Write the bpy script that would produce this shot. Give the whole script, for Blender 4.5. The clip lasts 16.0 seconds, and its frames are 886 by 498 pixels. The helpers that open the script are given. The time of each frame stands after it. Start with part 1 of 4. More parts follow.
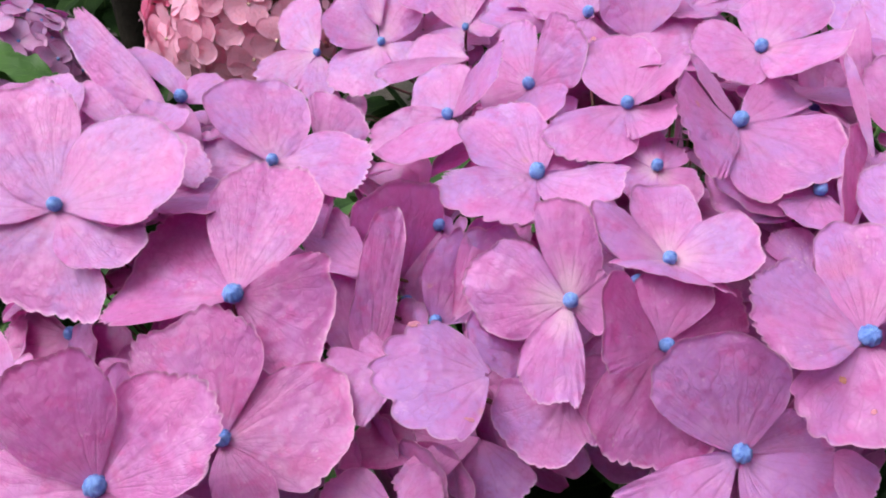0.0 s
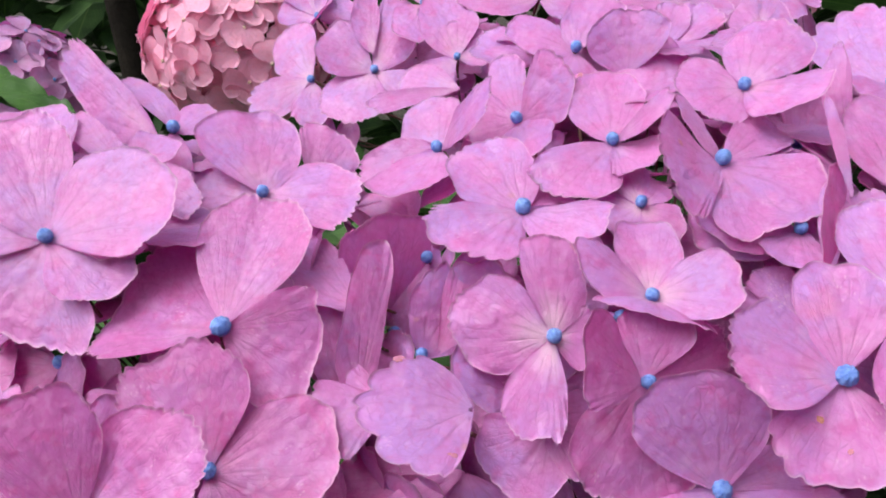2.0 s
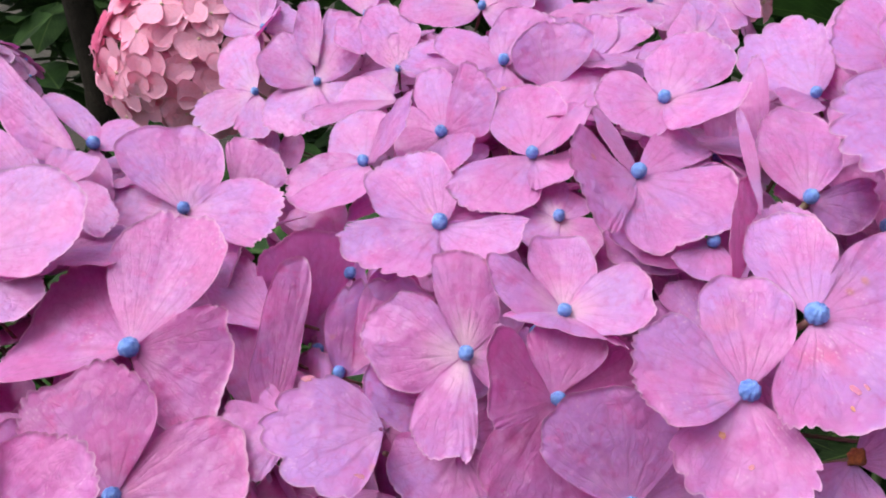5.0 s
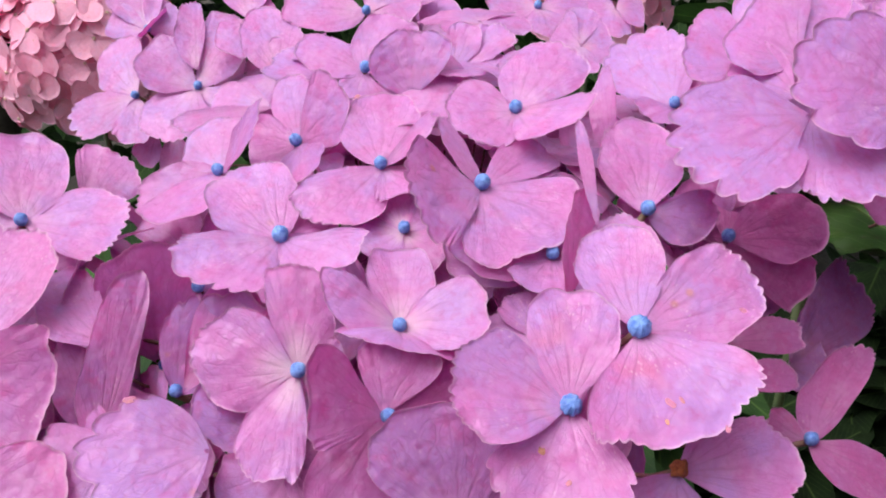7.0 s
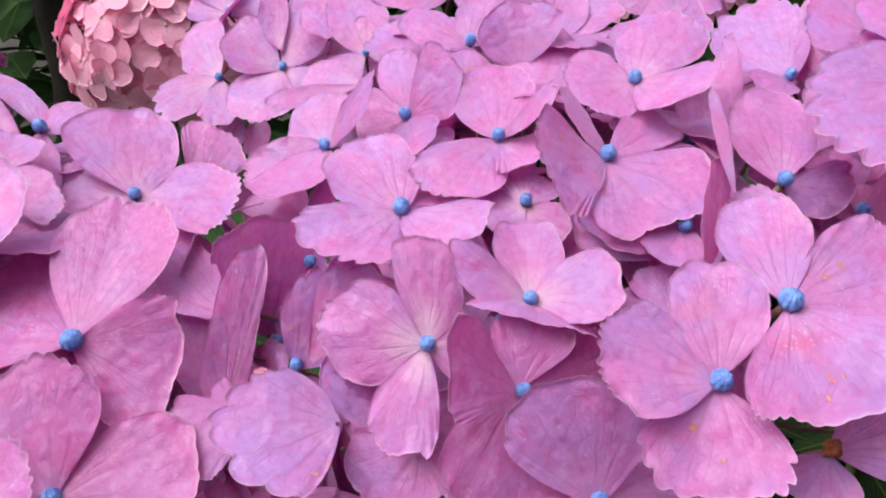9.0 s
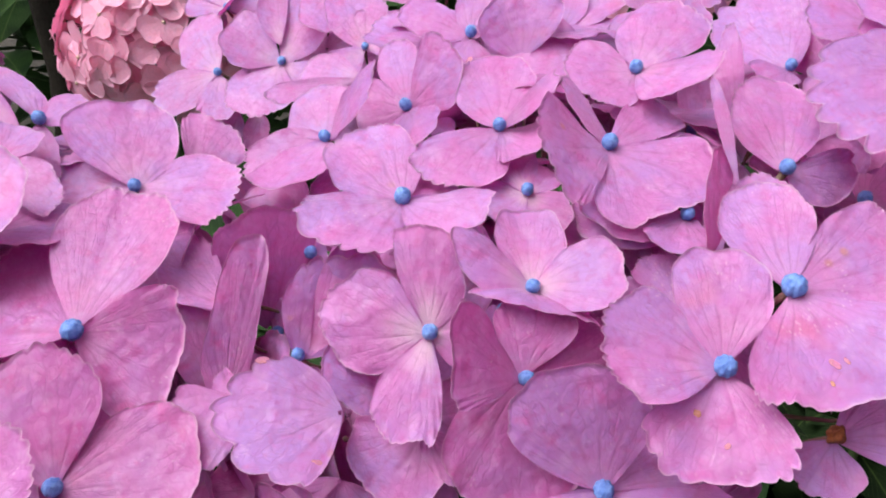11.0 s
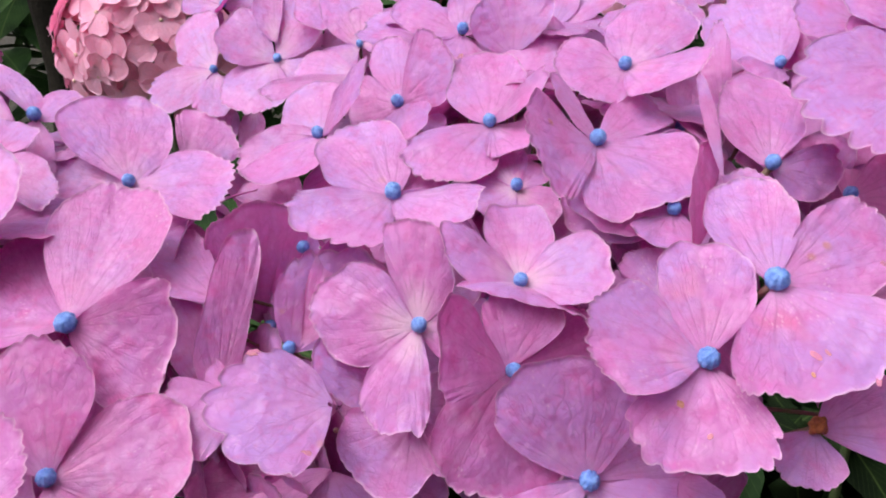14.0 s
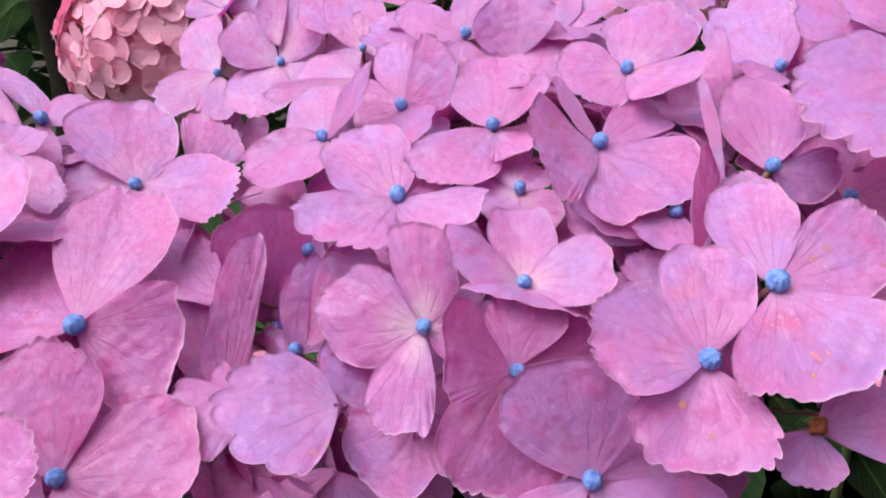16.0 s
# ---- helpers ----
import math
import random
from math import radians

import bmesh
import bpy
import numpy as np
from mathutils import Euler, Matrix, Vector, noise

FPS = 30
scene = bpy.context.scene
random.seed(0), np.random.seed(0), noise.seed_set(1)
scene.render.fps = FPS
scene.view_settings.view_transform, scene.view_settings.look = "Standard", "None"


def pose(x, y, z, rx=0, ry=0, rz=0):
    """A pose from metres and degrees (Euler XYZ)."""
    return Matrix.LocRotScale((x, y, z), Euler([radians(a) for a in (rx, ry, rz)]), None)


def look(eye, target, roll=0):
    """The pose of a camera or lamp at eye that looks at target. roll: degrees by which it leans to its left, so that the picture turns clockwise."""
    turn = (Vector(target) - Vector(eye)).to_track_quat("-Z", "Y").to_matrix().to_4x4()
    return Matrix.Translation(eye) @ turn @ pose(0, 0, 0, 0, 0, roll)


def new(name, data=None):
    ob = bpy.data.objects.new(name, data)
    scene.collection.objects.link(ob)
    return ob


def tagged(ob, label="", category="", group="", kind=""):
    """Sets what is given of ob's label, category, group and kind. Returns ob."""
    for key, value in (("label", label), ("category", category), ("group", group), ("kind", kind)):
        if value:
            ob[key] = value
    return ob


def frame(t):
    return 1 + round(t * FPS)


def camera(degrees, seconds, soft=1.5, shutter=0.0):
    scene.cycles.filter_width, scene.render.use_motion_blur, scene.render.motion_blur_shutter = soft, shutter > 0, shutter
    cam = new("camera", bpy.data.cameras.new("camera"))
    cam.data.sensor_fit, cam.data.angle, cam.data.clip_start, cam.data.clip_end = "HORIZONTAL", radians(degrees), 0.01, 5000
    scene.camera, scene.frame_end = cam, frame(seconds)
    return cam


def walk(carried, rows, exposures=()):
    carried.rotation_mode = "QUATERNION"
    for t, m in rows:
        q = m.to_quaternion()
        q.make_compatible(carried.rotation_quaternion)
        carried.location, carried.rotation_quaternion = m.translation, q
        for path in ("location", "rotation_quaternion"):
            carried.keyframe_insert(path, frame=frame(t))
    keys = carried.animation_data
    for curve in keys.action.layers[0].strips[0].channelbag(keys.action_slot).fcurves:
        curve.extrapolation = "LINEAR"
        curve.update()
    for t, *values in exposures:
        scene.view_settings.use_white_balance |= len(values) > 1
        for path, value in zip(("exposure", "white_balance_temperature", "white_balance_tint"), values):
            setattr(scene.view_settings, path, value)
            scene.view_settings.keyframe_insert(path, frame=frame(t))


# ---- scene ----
cam = camera(56.2, 16.0, 2.0)
METRES, EYE, TILT, LEAN, TURN = 0.105, 0.9, -28.0, 0.0, 0.0
ROWS = [
    (0.0, 0.0, 0.0, 0.0, 0.0, 0.0, -0.0),
    (0.5, -0.0182, -0.0103, 0.0152, 0.12, 0.14, 0.17),
    (1.0, -0.021, -0.0106, 0.0249, -0.02, 0.34, -0.06),
    (1.5, -0.0168, -0.0211, 0.0457, -0.09, 0.86, -0.33),
    (2.0, 0.0223, -0.0245, 0.0403, -0.29, 1.2, -0.42),
    (2.5, 0.0081, -0.0317, 0.032, -0.32, 1.49, -0.57),
    (3.0, 0.0562, -0.0274, 0.0397, -0.45, 1.44, -0.05),
    (5.5, 0.2339, 0.0017, 0.0718, -2.9, 1.79, 0.29),
    (6.0, 0.3122, 0.0097, 0.0843, -4.62, 1.72, 0.45),
    (6.5, 0.346, 0.0047, 0.0845, -5.15, 1.69, 0.58),
    (7.0, 0.4025, 0.0123, 0.088, -6.07, 1.78, 0.72),
    (7.5, 0.3284, -0.0003, 0.0814, -5.13, 1.67, 0.58),
    (8.0, 0.2584, -0.0172, 0.0612, -3.64, 1.7, 0.65),
    (8.5, 0.2779, 0.0352, 0.0736, -3.56, 1.51, 0.76),
    (9.0, 0.2165, 0.0768, 0.0476, -3.19, 1.24, 0.48),
    (11.5, 0.2075, 0.0823, 0.0224, -3.36, 1.25, 0.67),
    (12.0, 0.2052, 0.0763, 0.0289, -3.26, 1.22, 0.73),
    (12.5, 0.1924, 0.0697, 0.0254, -3.22, 1.28, 0.58),
    (13.0, 0.1964, 0.0722, 0.0221, -3.27, 1.23, 0.6),
    (13.5, 0.2165, 0.0644, 0.0147, -3.33, 1.19, 0.64),
    (14.0, 0.2287, 0.0596, 0.0128, -3.37, 1.14, 0.62),
    (14.5, 0.2171, 0.055, 0.0119, -3.37, 1.25, 0.58),
    (15.0, 0.2054, 0.0488, 0.0102, -3.3, 1.3, 0.65),
    (15.5, 0.2171, 0.049, 0.0179, -3.28, 1.34, 0.58),
    (16.0, 0.2202, 0.0392, 0.0133, -3.31, 1.28, 0.67),
]
walk(cam, [(t, pose(0, 0, EYE, TILT, LEAN, TURN) @ pose(METRES * x, METRES * y, METRES * z, 90 + pitch, roll, yaw)) for t, x, y, z, yaw, pitch, roll in ROWS], exposures=[(0.0, 0.96)])


# ---- daylight: bright overcast with a soft, high sun ----
SUN_AZ, SUN_EL = 190.0, 61.0
world = bpy.data.worlds.new("world")
scene.world = world
world.use_nodes = True
wn = world.node_tree.nodes
sky = wn.new("ShaderNodeTexSky")
sky.sky_type, sky.sun_disc = "NISHITA", False
sky.sun_elevation, sky.sun_rotation = radians(SUN_EL), radians(90.0 - SUN_AZ)
sky.air_density, sky.dust_density = 1.0, 4.0
veil = wn.new("ShaderNodeHueSaturation")
veil.inputs["Saturation"].default_value = 0.25
world.node_tree.links.new(sky.outputs[0], veil.inputs["Color"])
world.node_tree.links.new(veil.outputs[0], wn["Background"].inputs[0])
wn["Background"].inputs[1].default_value = 0.135
sun = new("sun", bpy.data.lights.new("sun", "SUN"))
sun.data.energy, sun.data.angle, sun.data.color = 1.5, radians(60), (1.0, 0.97, 0.93)
d = Vector((math.cos(radians(SUN_AZ)) * math.cos(radians(SUN_EL)), math.sin(radians(SUN_AZ)) * math.cos(radians(SUN_EL)), math.sin(radians(SUN_EL))))
sun.matrix_world = look(d * 5, (0, 0, 0))


# ---- materials ----
class Nodes:
    """A small writer of node materials."""

    def __init__(self, name):
        self.mat = bpy.data.materials.new(name)
        self.mat.use_nodes = True
        self.tree = self.mat.node_tree
        self.bsdf = self.tree.nodes["Principled BSDF"]
        self.out = self.tree.nodes["Material Output"]

    def add(self, kind, operation="", use_clamp=False, data_type="", blend_type="", feature="", interpolation_type=""):
        node = self.tree.nodes.new("ShaderNode" + kind)
        if operation:
            node.operation = operation
        if use_clamp:
            node.use_clamp = True
        if data_type:
            node.data_type = data_type
        if blend_type:
            node.blend_type = blend_type
        if feature:
            node.feature = feature
        if interpolation_type:
            node.interpolation_type = interpolation_type
        return node

    def put(self, value, socket):
        if isinstance(value, (int, float)):
            socket.default_value = value
        elif isinstance(value, tuple):
            socket.default_value = (*value, 1.0) if len(value) == 3 and len(socket.default_value) == 4 else value
        else:
            self.tree.links.new(value, socket)

    def math(self, op, a, b=0.0, c=0.0, clamp=False):
        node = self.add("Math", operation=op, use_clamp=clamp)
        for n, v in enumerate((a, b, c)):
            self.put(v, node.inputs[n])
        return node.outputs[0]

    def mix(self, f, a, b, blend="MIX"):
        node = self.add("Mix", data_type="RGBA", blend_type=blend)
        self.put(f, node.inputs[0])
        self.put(a, node.inputs[6])
        self.put(b, node.inputs[7])
        return node.outputs[2]

    def noise(self, vector, scale, detail=3.0, rough=0.55, distort=0.0):
        node = self.add("TexNoise")
        self.put(vector, node.inputs["Vector"])
        for key, v in (("Scale", scale), ("Detail", detail), ("Roughness", rough), ("Distortion", distort)):
            node.inputs[key].default_value = v
        return node.outputs[0]

    def ramp(self, value, lo, hi, a=0.0, b=1.0):
        node = self.add("MapRange", interpolation_type="SMOOTHSTEP")
        for n, v in enumerate((value, lo, hi, a, b)):
            self.put(v, node.inputs[n])
        return node.outputs[0]

    def voronoi(self, vector, scale, feature="F1"):
        node = self.add("TexVoronoi", feature=feature)
        self.put(vector, node.inputs["Vector"])
        node.inputs["Scale"].default_value = scale
        return node

    def shifted(self, vector, amount):
        """The vector, moved by the object's own random number so that no two pieces look alike."""
        info = self.add("ObjectInfo")
        comb = self.add("CombineXYZ")
        for n, k in enumerate((1.0, 3.7, 7.3)):
            self.put(self.math("MULTIPLY", info.outputs["Random"], k * amount), comb.inputs[n])
        add = self.add("VectorMath", operation="ADD")
        self.put(vector, add.inputs[0])
        self.put(comb.outputs[0], add.inputs[1])
        return add.outputs[0]

    def bump(self, height, strength, distance):
        node = self.add("Bump")
        node.inputs["Strength"].default_value, node.inputs["Distance"].default_value = strength, distance
        self.put(height, node.inputs["Height"])
        self.put(node.outputs[0], self.bsdf.inputs["Normal"])
        return node.outputs[0]

    def thin(self, color, share, normal=None):
        """Light that passes through a thin leaf or petal."""
        trans, mixer = self.add("BsdfTranslucent"), self.add("MixShader")
        self.put(color, trans.inputs[0])
        if normal is not None:
            self.put(normal, trans.inputs["Normal"])
        mixer.inputs[0].default_value = share
        self.put(self.bsdf.outputs[0], mixer.inputs[1])
        self.put(trans.outputs[0], mixer.inputs[2])
        self.put(mixer.outputs[0], self.out.inputs[0])


def petal_material(name, pink, rose, lilac, through_it):
    n = Nodes(name)
    uv = n.add("UVMap").outputs[0]
    sep = n.add("SeparateXYZ")
    n.put(uv, sep.inputs[0])
    around, reach = sep.outputs[0], sep.outputs[1]
    local = n.shifted(n.add("TexCoord").outputs["Object"], 3.0)
    info = n.add("ObjectInfo")
    own = n.add("SeparateColor")
    n.put(info.outputs["Color"], own.inputs[0])
    pale, blue, worn = own.outputs[0], own.outputs[1], own.outputs[2]
    broad = n.noise(local, 70.0, 3.0)
    patch = n.noise(local, 190.0, 4.0, 0.6)
    fine = n.noise(local, 900.0, 3.0, 0.6)
    # base tint: pink drifting to rose and to lilac
    lil = n.math("ADD", n.ramp(broad, 0.38, 0.68, 0.0, 0.9), n.math("MULTIPLY", blue, 0.55), clamp=True)
    col = n.mix(lil, pink, lilac)
    # alpha deepens a floret to rose: own colour, and shade painted into recessed ones
    rose_and_shade = n.math("SUBTRACT", 1.0, info.outputs["Alpha"])
    col = n.mix(n.math("ADD", n.ramp(patch, 0.50, 0.74, 0.0, 0.75), n.math("MULTIPLY", rose_and_shade, 0.6), clamp=True), col, rose)
    col = n.mix(n.ramp(fine, 0.52, 0.75, 0.0, 0.25), col, (0.86, 0.52, 0.76))
    mott = n.noise(local, 480.0, 2.0, 0.5)
    col = n.mix(n.ramp(mott, 0.44, 0.30, 0.0, 0.38), col, tuple(0.8 * c for c in rose))
    col = n.mix(n.ramp(mott, 0.54, 0.72, 0.0, 0.42), col, (0.72, 0.42, 0.76))
    # veins: ribs that fan from the base, and a finer net between them
    wob = n.math("MULTIPLY", n.math("SUBTRACT", n.noise(local, 120.0, 2.0), 0.5), 2.0)
    fan = n.math("ABSOLUTE", n.math("SINE", n.math("ADD", n.math("MULTIPLY", around, 25.0), wob)))
    rib = n.math("SUBTRACT", 1.0, n.ramp(fan, 0.0, 0.62))
    side = n.math("ABSOLUTE", n.math("SINE", n.math("ADD", n.math("SUBTRACT", n.math("MULTIPLY", reach, 17.0), n.math("MULTIPLY", fan, 2.3)), n.math("MULTIPLY", wob, 1.6))))
    side = n.math("MULTIPLY", n.math("SUBTRACT", 1.0, n.ramp(side, 0.0, 0.40)), n.ramp(reach, 0.25, 0.5))
    rib = n.math("MULTIPLY", n.math("MULTIPLY", rib, n.ramp(reach, 1.0, 0.3)), n.ramp(reach, 0.05, 0.4, 0.55, 1.0))
    twig = n.math("ABSOLUTE", n.math("SINE", n.math("ADD", n.math("MULTIPLY", around, 62.0), n.math("MULTIPLY", wob, 2.4))))
    twig = n.math("MULTIPLY", n.math("SUBTRACT", 1.0, n.ramp(twig, 0.0, 0.5)), n.math("MULTIPLY", n.ramp(reach, 0.35, 0.6), n.ramp(reach, 1.0, 0.8)))
    comb = n.add("CombineXYZ")
    n.put(n.math("MULTIPLY", around, 2.6), comb.inputs[0])
    n.put(n.math("ADD", reach, n.math("MULTIPLY", wob, 0.06)), comb.inputs[1])
    net = n.voronoi(n.shifted(comb.outputs[0], 5.0), 11.0, "DISTANCE_TO_EDGE").outputs["Distance"]
    net = n.ramp(net, 0.14, 0.0)
    vein = n.math("MAXIMUM", n.math("MULTIPLY", rib, 0.64), n.math("MAXIMUM", n.math("MULTIPLY", twig, 0.40), n.math("MAXIMUM", n.math("MULTIPLY", side, 0.32), n.math("MULTIPLY", net, 0.25))))
    vein = n.math("MULTIPLY", vein, n.ramp(n.noise(n.shifted(local, 2.3), 110.0, 2.0), 0.3, 0.6, 0.45, 1.0))
    col = n.mix(n.math("MULTIPLY", vein, 0.68), col, tuple(0.66 * r + 0.05 * l for r, l in zip(rose, lilac)))
    # whitish sheen of the raised parts between the veins, painted as pale patches
    sheen_patch = n.math("MULTIPLY", n.ramp(n.noise(n.shifted(local, 3.1), 150.0, 3.0, 0.6), 0.50, 0.74, 0.0, 0.34), n.math("SUBTRACT", 1.0, vein))
    col = n.mix(sheen_patch, col, (0.85, 0.60, 0.88))
    # pale throat, pale rim that paints the highlight on the edge, small scabs
    throat = n.math("MULTIPLY", n.ramp(reach, 0.55, 0.08), n.math("ADD", 0.12, n.math("MULTIPLY", pale, 0.75)))
    col = n.mix(n.math("MULTIPLY", throat, n.ramp(patch, 0.3, 0.6, 0.5, 1.0)), col, (0.86, 0.66, 0.78))
    col = n.mix(n.ramp(reach, 0.972, 1.0, 0.0, 0.58), col, (0.93, 0.74, 0.88))
    spots = n.voronoi(local, 110.0)
    scab = n.math("MULTIPLY", n.ramp(spots.outputs["Distance"], 0.16, 0.05), n.ramp(n.math("ADD", n.noise(local, 45.0, 1.0), n.math("MULTIPLY", worn, 0.13)), 0.64, 0.72))
    col = n.mix(n.math("MULTIPLY", scab, 0.8), col, (0.62, 0.30, 0.17))
    blush = n.math("MULTIPLY", n.ramp(n.math("ADD", n.noise(n.shifted(local, 1.7), 60.0, 2.0), n.math("MULTIPLY", worn, 0.10)), 0.68, 0.82), 0.45)
    col = n.mix(blush, col, (0.76, 0.20, 0.33))
    # clusters of small wet-looking glints, painted as pale specks in the colour
    streak = n.add("VectorMath", operation="MULTIPLY")
    n.put(local, streak.inputs[0])
    streak.inputs[1].default_value = (1.0, 0.55, 1.0)
    glint_fleck = n.voronoi(n.mix(0.02, streak.outputs[0], n.add("TexCoord").outputs["Object"]), 1100.0).outputs["Distance"]
    glint_fleck = n.math("MULTIPLY", n.ramp(glint_fleck, 0.34, 0.12), n.ramp(n.math("ADD", n.noise(n.shifted(local, 0.9), 95.0, 2.0), n.math("MULTIPLY", worn, 0.06)), 0.58, 0.70))
    col = n.mix(n.math("MULTIPLY", glint_fleck, 0.62), col, (0.88, 0.66, 0.82))
    n.put(col, n.bsdf.inputs["Base Color"])
    n.put(n.ramp(fine, 0.3, 0.7, 0.26, 0.46), n.bsdf.inputs["Roughness"])
    n.bsdf.inputs["Specular IOR Level"].default_value = 0.5
    n.bsdf.inputs["Sheen Weight"].default_value, n.bsdf.inputs["Sheen Roughness"].default_value = 0.12, 0.5
    height = n.math("ADD", n.math("MULTIPLY", vein, -0.9), n.math("MULTIPLY", fine, 0.35))
    quilt = n.voronoi(n.mix(0.0012, local, n.add("TexNoise").outputs[1]), 420.0, "SMOOTH_F1").outputs["Distance"]
    height = n.math("ADD", height, n.math("MULTIPLY", n.ramp(quilt, 0.75, 0.1), 0.9))
    height = n.math("ADD", height, n.math("MULTIPLY", n.noise(local, 260.0, 1.0, 0.4), 1.5))
    normal = n.bump(height, 0.58, 0.0004)
    n.thin(n.mix(n.math("MULTIPLY", vein, 0.45), n.mix(0.30, through_it, col), tuple(0.55 * c for c in through_it)), 0.52, normal)
    return n.mat


def leaf_material(name, dark, light, gloss=0.45):
    n = Nodes(name)
    uv = n.add("UVMap").outputs[0]
    sep = n.add("SeparateXYZ")
    n.put(uv, sep.inputs[0])
    across, along = sep.outputs[0], sep.outputs[1]
    local = n.shifted(n.add("TexCoord").outputs["Object"], 4.0)
    mott = n.noise(local, 25.0, 4.0)
    col = n.mix(n.ramp(mott, 0.35, 0.68), dark, light)
    side = n.math("ABSOLUTE", n.math("SUBTRACT", across, 0.5))
    midrib = n.ramp(side, 0.03, 0.0)
    slant = n.math("SUBTRACT", n.math("MULTIPLY", along, 30.0), n.math("MULTIPLY", side, 34.0))
    rib = n.ramp(n.math("ABSOLUTE", n.math("SINE", slant)), 0.16, 0.0)
    vein = n.math("MAXIMUM", midrib, n.math("MULTIPLY", rib, 0.6))
    col = n.mix(n.math("MULTIPLY", vein, 0.4), col, (0.16, 0.26, 0.07))
    n.put(col, n.bsdf.inputs["Base Color"])
    n.bsdf.inputs["Roughness"].default_value = gloss
    n.bsdf.inputs["Specular IOR Level"].default_value = 0.3
    n.bump(n.math("SUBTRACT", n.math("MULTIPLY", n.noise(local, 160.0, 3.0), 0.8), vein), 0.5, 0.0008)
    n.thin(tuple(1.15 * c for c in light), 0.15)
    return n.mat


def plain_material(name, a, b, scale, rough, relief=0.3, depth=0.001, metal=0.0):
    n = Nodes(name)
    local = n.shifted(n.add("TexCoord").outputs["Object"], 2.0)
    big, small = n.noise(local, scale, 4.0), n.noise(local, scale * 7.0, 4.0, 0.6)
    col = n.mix(n.ramp(big, 0.32, 0.68), a, b)
    col = n.mix(n.ramp(small, 0.45, 0.75, 0.0, 0.5), col, tuple(0.6 * c for c in a))
    n.put(col, n.bsdf.inputs["Base Color"])
    n.bsdf.inputs["Roughness"].default_value = rough
    n.bump(n.math("ADD", small, n.math("MULTIPLY", big, 0.5)), relief, depth)
    return n.mat


PETAL = petal_material("pink_petal", (0.67, 0.262, 0.63), (0.64, 0.163, 0.475), (0.54, 0.332, 0.755), (0.91, 0.26, 0.63))
SALMON = petal_material("salmon_petal", (0.98, 0.55, 0.73), (0.98, 0.42, 0.59), (0.96, 0.59, 0.80), (1.0, 0.48, 0.67))
MAUVE = petal_material("mauve_petal", (0.66, 0.32, 0.62), (0.60, 0.20, 0.48), (0.56, 0.36, 0.72), (0.7, 0.16, 0.48))
PALE_BUD = plain_material("pale_bud", (0.70, 0.42, 0.38), (0.62, 0.50, 0.36), 3.2, 0.5, 0.4, 0.0003)
BUD = plain_material("blue_bud", (0.07, 0.16, 0.52), (0.20, 0.35, 0.74), 3.2, 0.30, 0.9, 0.0003)
DEAD = plain_material("withered_bud", (0.16, 0.035, 0.012), (0.30, 0.09, 0.02), 4.0, 0.7, 0.6, 0.0004)
SCAB = plain_material("brown_scab", (0.40, 0.14, 0.10), (0.55, 0.24, 0.18), 900.0, 0.7)
BLEACH = plain_material("bleached_patch", (0.45, 0.14, 0.27), (0.48, 0.18, 0.23), 900.0, 0.7)
STALK = plain_material("floret_stalk", (0.17, 0.05, 0.07), (0.12, 0.08, 0.04), 200.0, 0.55)
STEM = plain_material("green_stem", (0.05, 0.08, 0.025), (0.08, 0.10, 0.04), 60.0, 0.6)
LEAF = leaf_material("hydrangea_leaf", (0.022, 0.068, 0.012), (0.055, 0.135, 0.022))
# hedge leaf, also the darker tone that paints shade into bush_foliage
FOLIAGE = leaf_material("hedge_and_shade_leaf", (0.011, 0.034, 0.009), (0.040, 0.094, 0.022), 0.75)
# leaf tone lowered so that its colour carries the shade under the bush
SHADED = leaf_material("shade_dark_leaf", (0.008, 0.018, 0.006), (0.017, 0.038, 0.010), 0.9)
BARK = plain_material("bark", (0.010, 0.008, 0.006), (0.020, 0.016, 0.012), 30.0, 0.9, 0.8, 0.004)
BARK.node_tree.nodes["Principled BSDF"].inputs["Specular IOR Level"].default_value = 0.15
SOIL = plain_material("soil", (0.016, 0.012, 0.008), (0.035, 0.027, 0.018), 12.0, 0.95, 0.9, 0.01)


# ---- building blocks ----
def mesh_of(name, verts, faces, material, uvs=None, smooth=True, crisp=0):
    """A mesh object's data; the last faces, as many as crisp says, keep hard edges."""
    me = bpy.data.meshes.new(name)
    me.from_pydata(verts, [], faces)
    me.materials.append(material)
    if uvs is not None:
        layer = me.uv_layers.new(name="UVMap")
        loop_verts = np.empty(len(me.loops), dtype=np.int32)
        me.loops.foreach_get("vertex_index", loop_verts)
        layer.data.foreach_set("uv", np.asarray(uvs, dtype=np.float32)[loop_verts].ravel())
    me.polygons.foreach_set("use_smooth", [smooth and k < len(faces) - crisp for k in range(len(faces))])
    me.update()
    return me


def child(name, me, parent, m=None, label=""):
    ob = new(name, me)
    ob.parent = parent
    if m is not None:
        ob.matrix_basis = m
    return tagged(ob, label)


def thing(name, at, label, category, group="", kind=""):
    ob = new(name)
    ob.empty_display_size = 0.02
    ob.location = at
    return tagged(ob, label, category, group, kind)


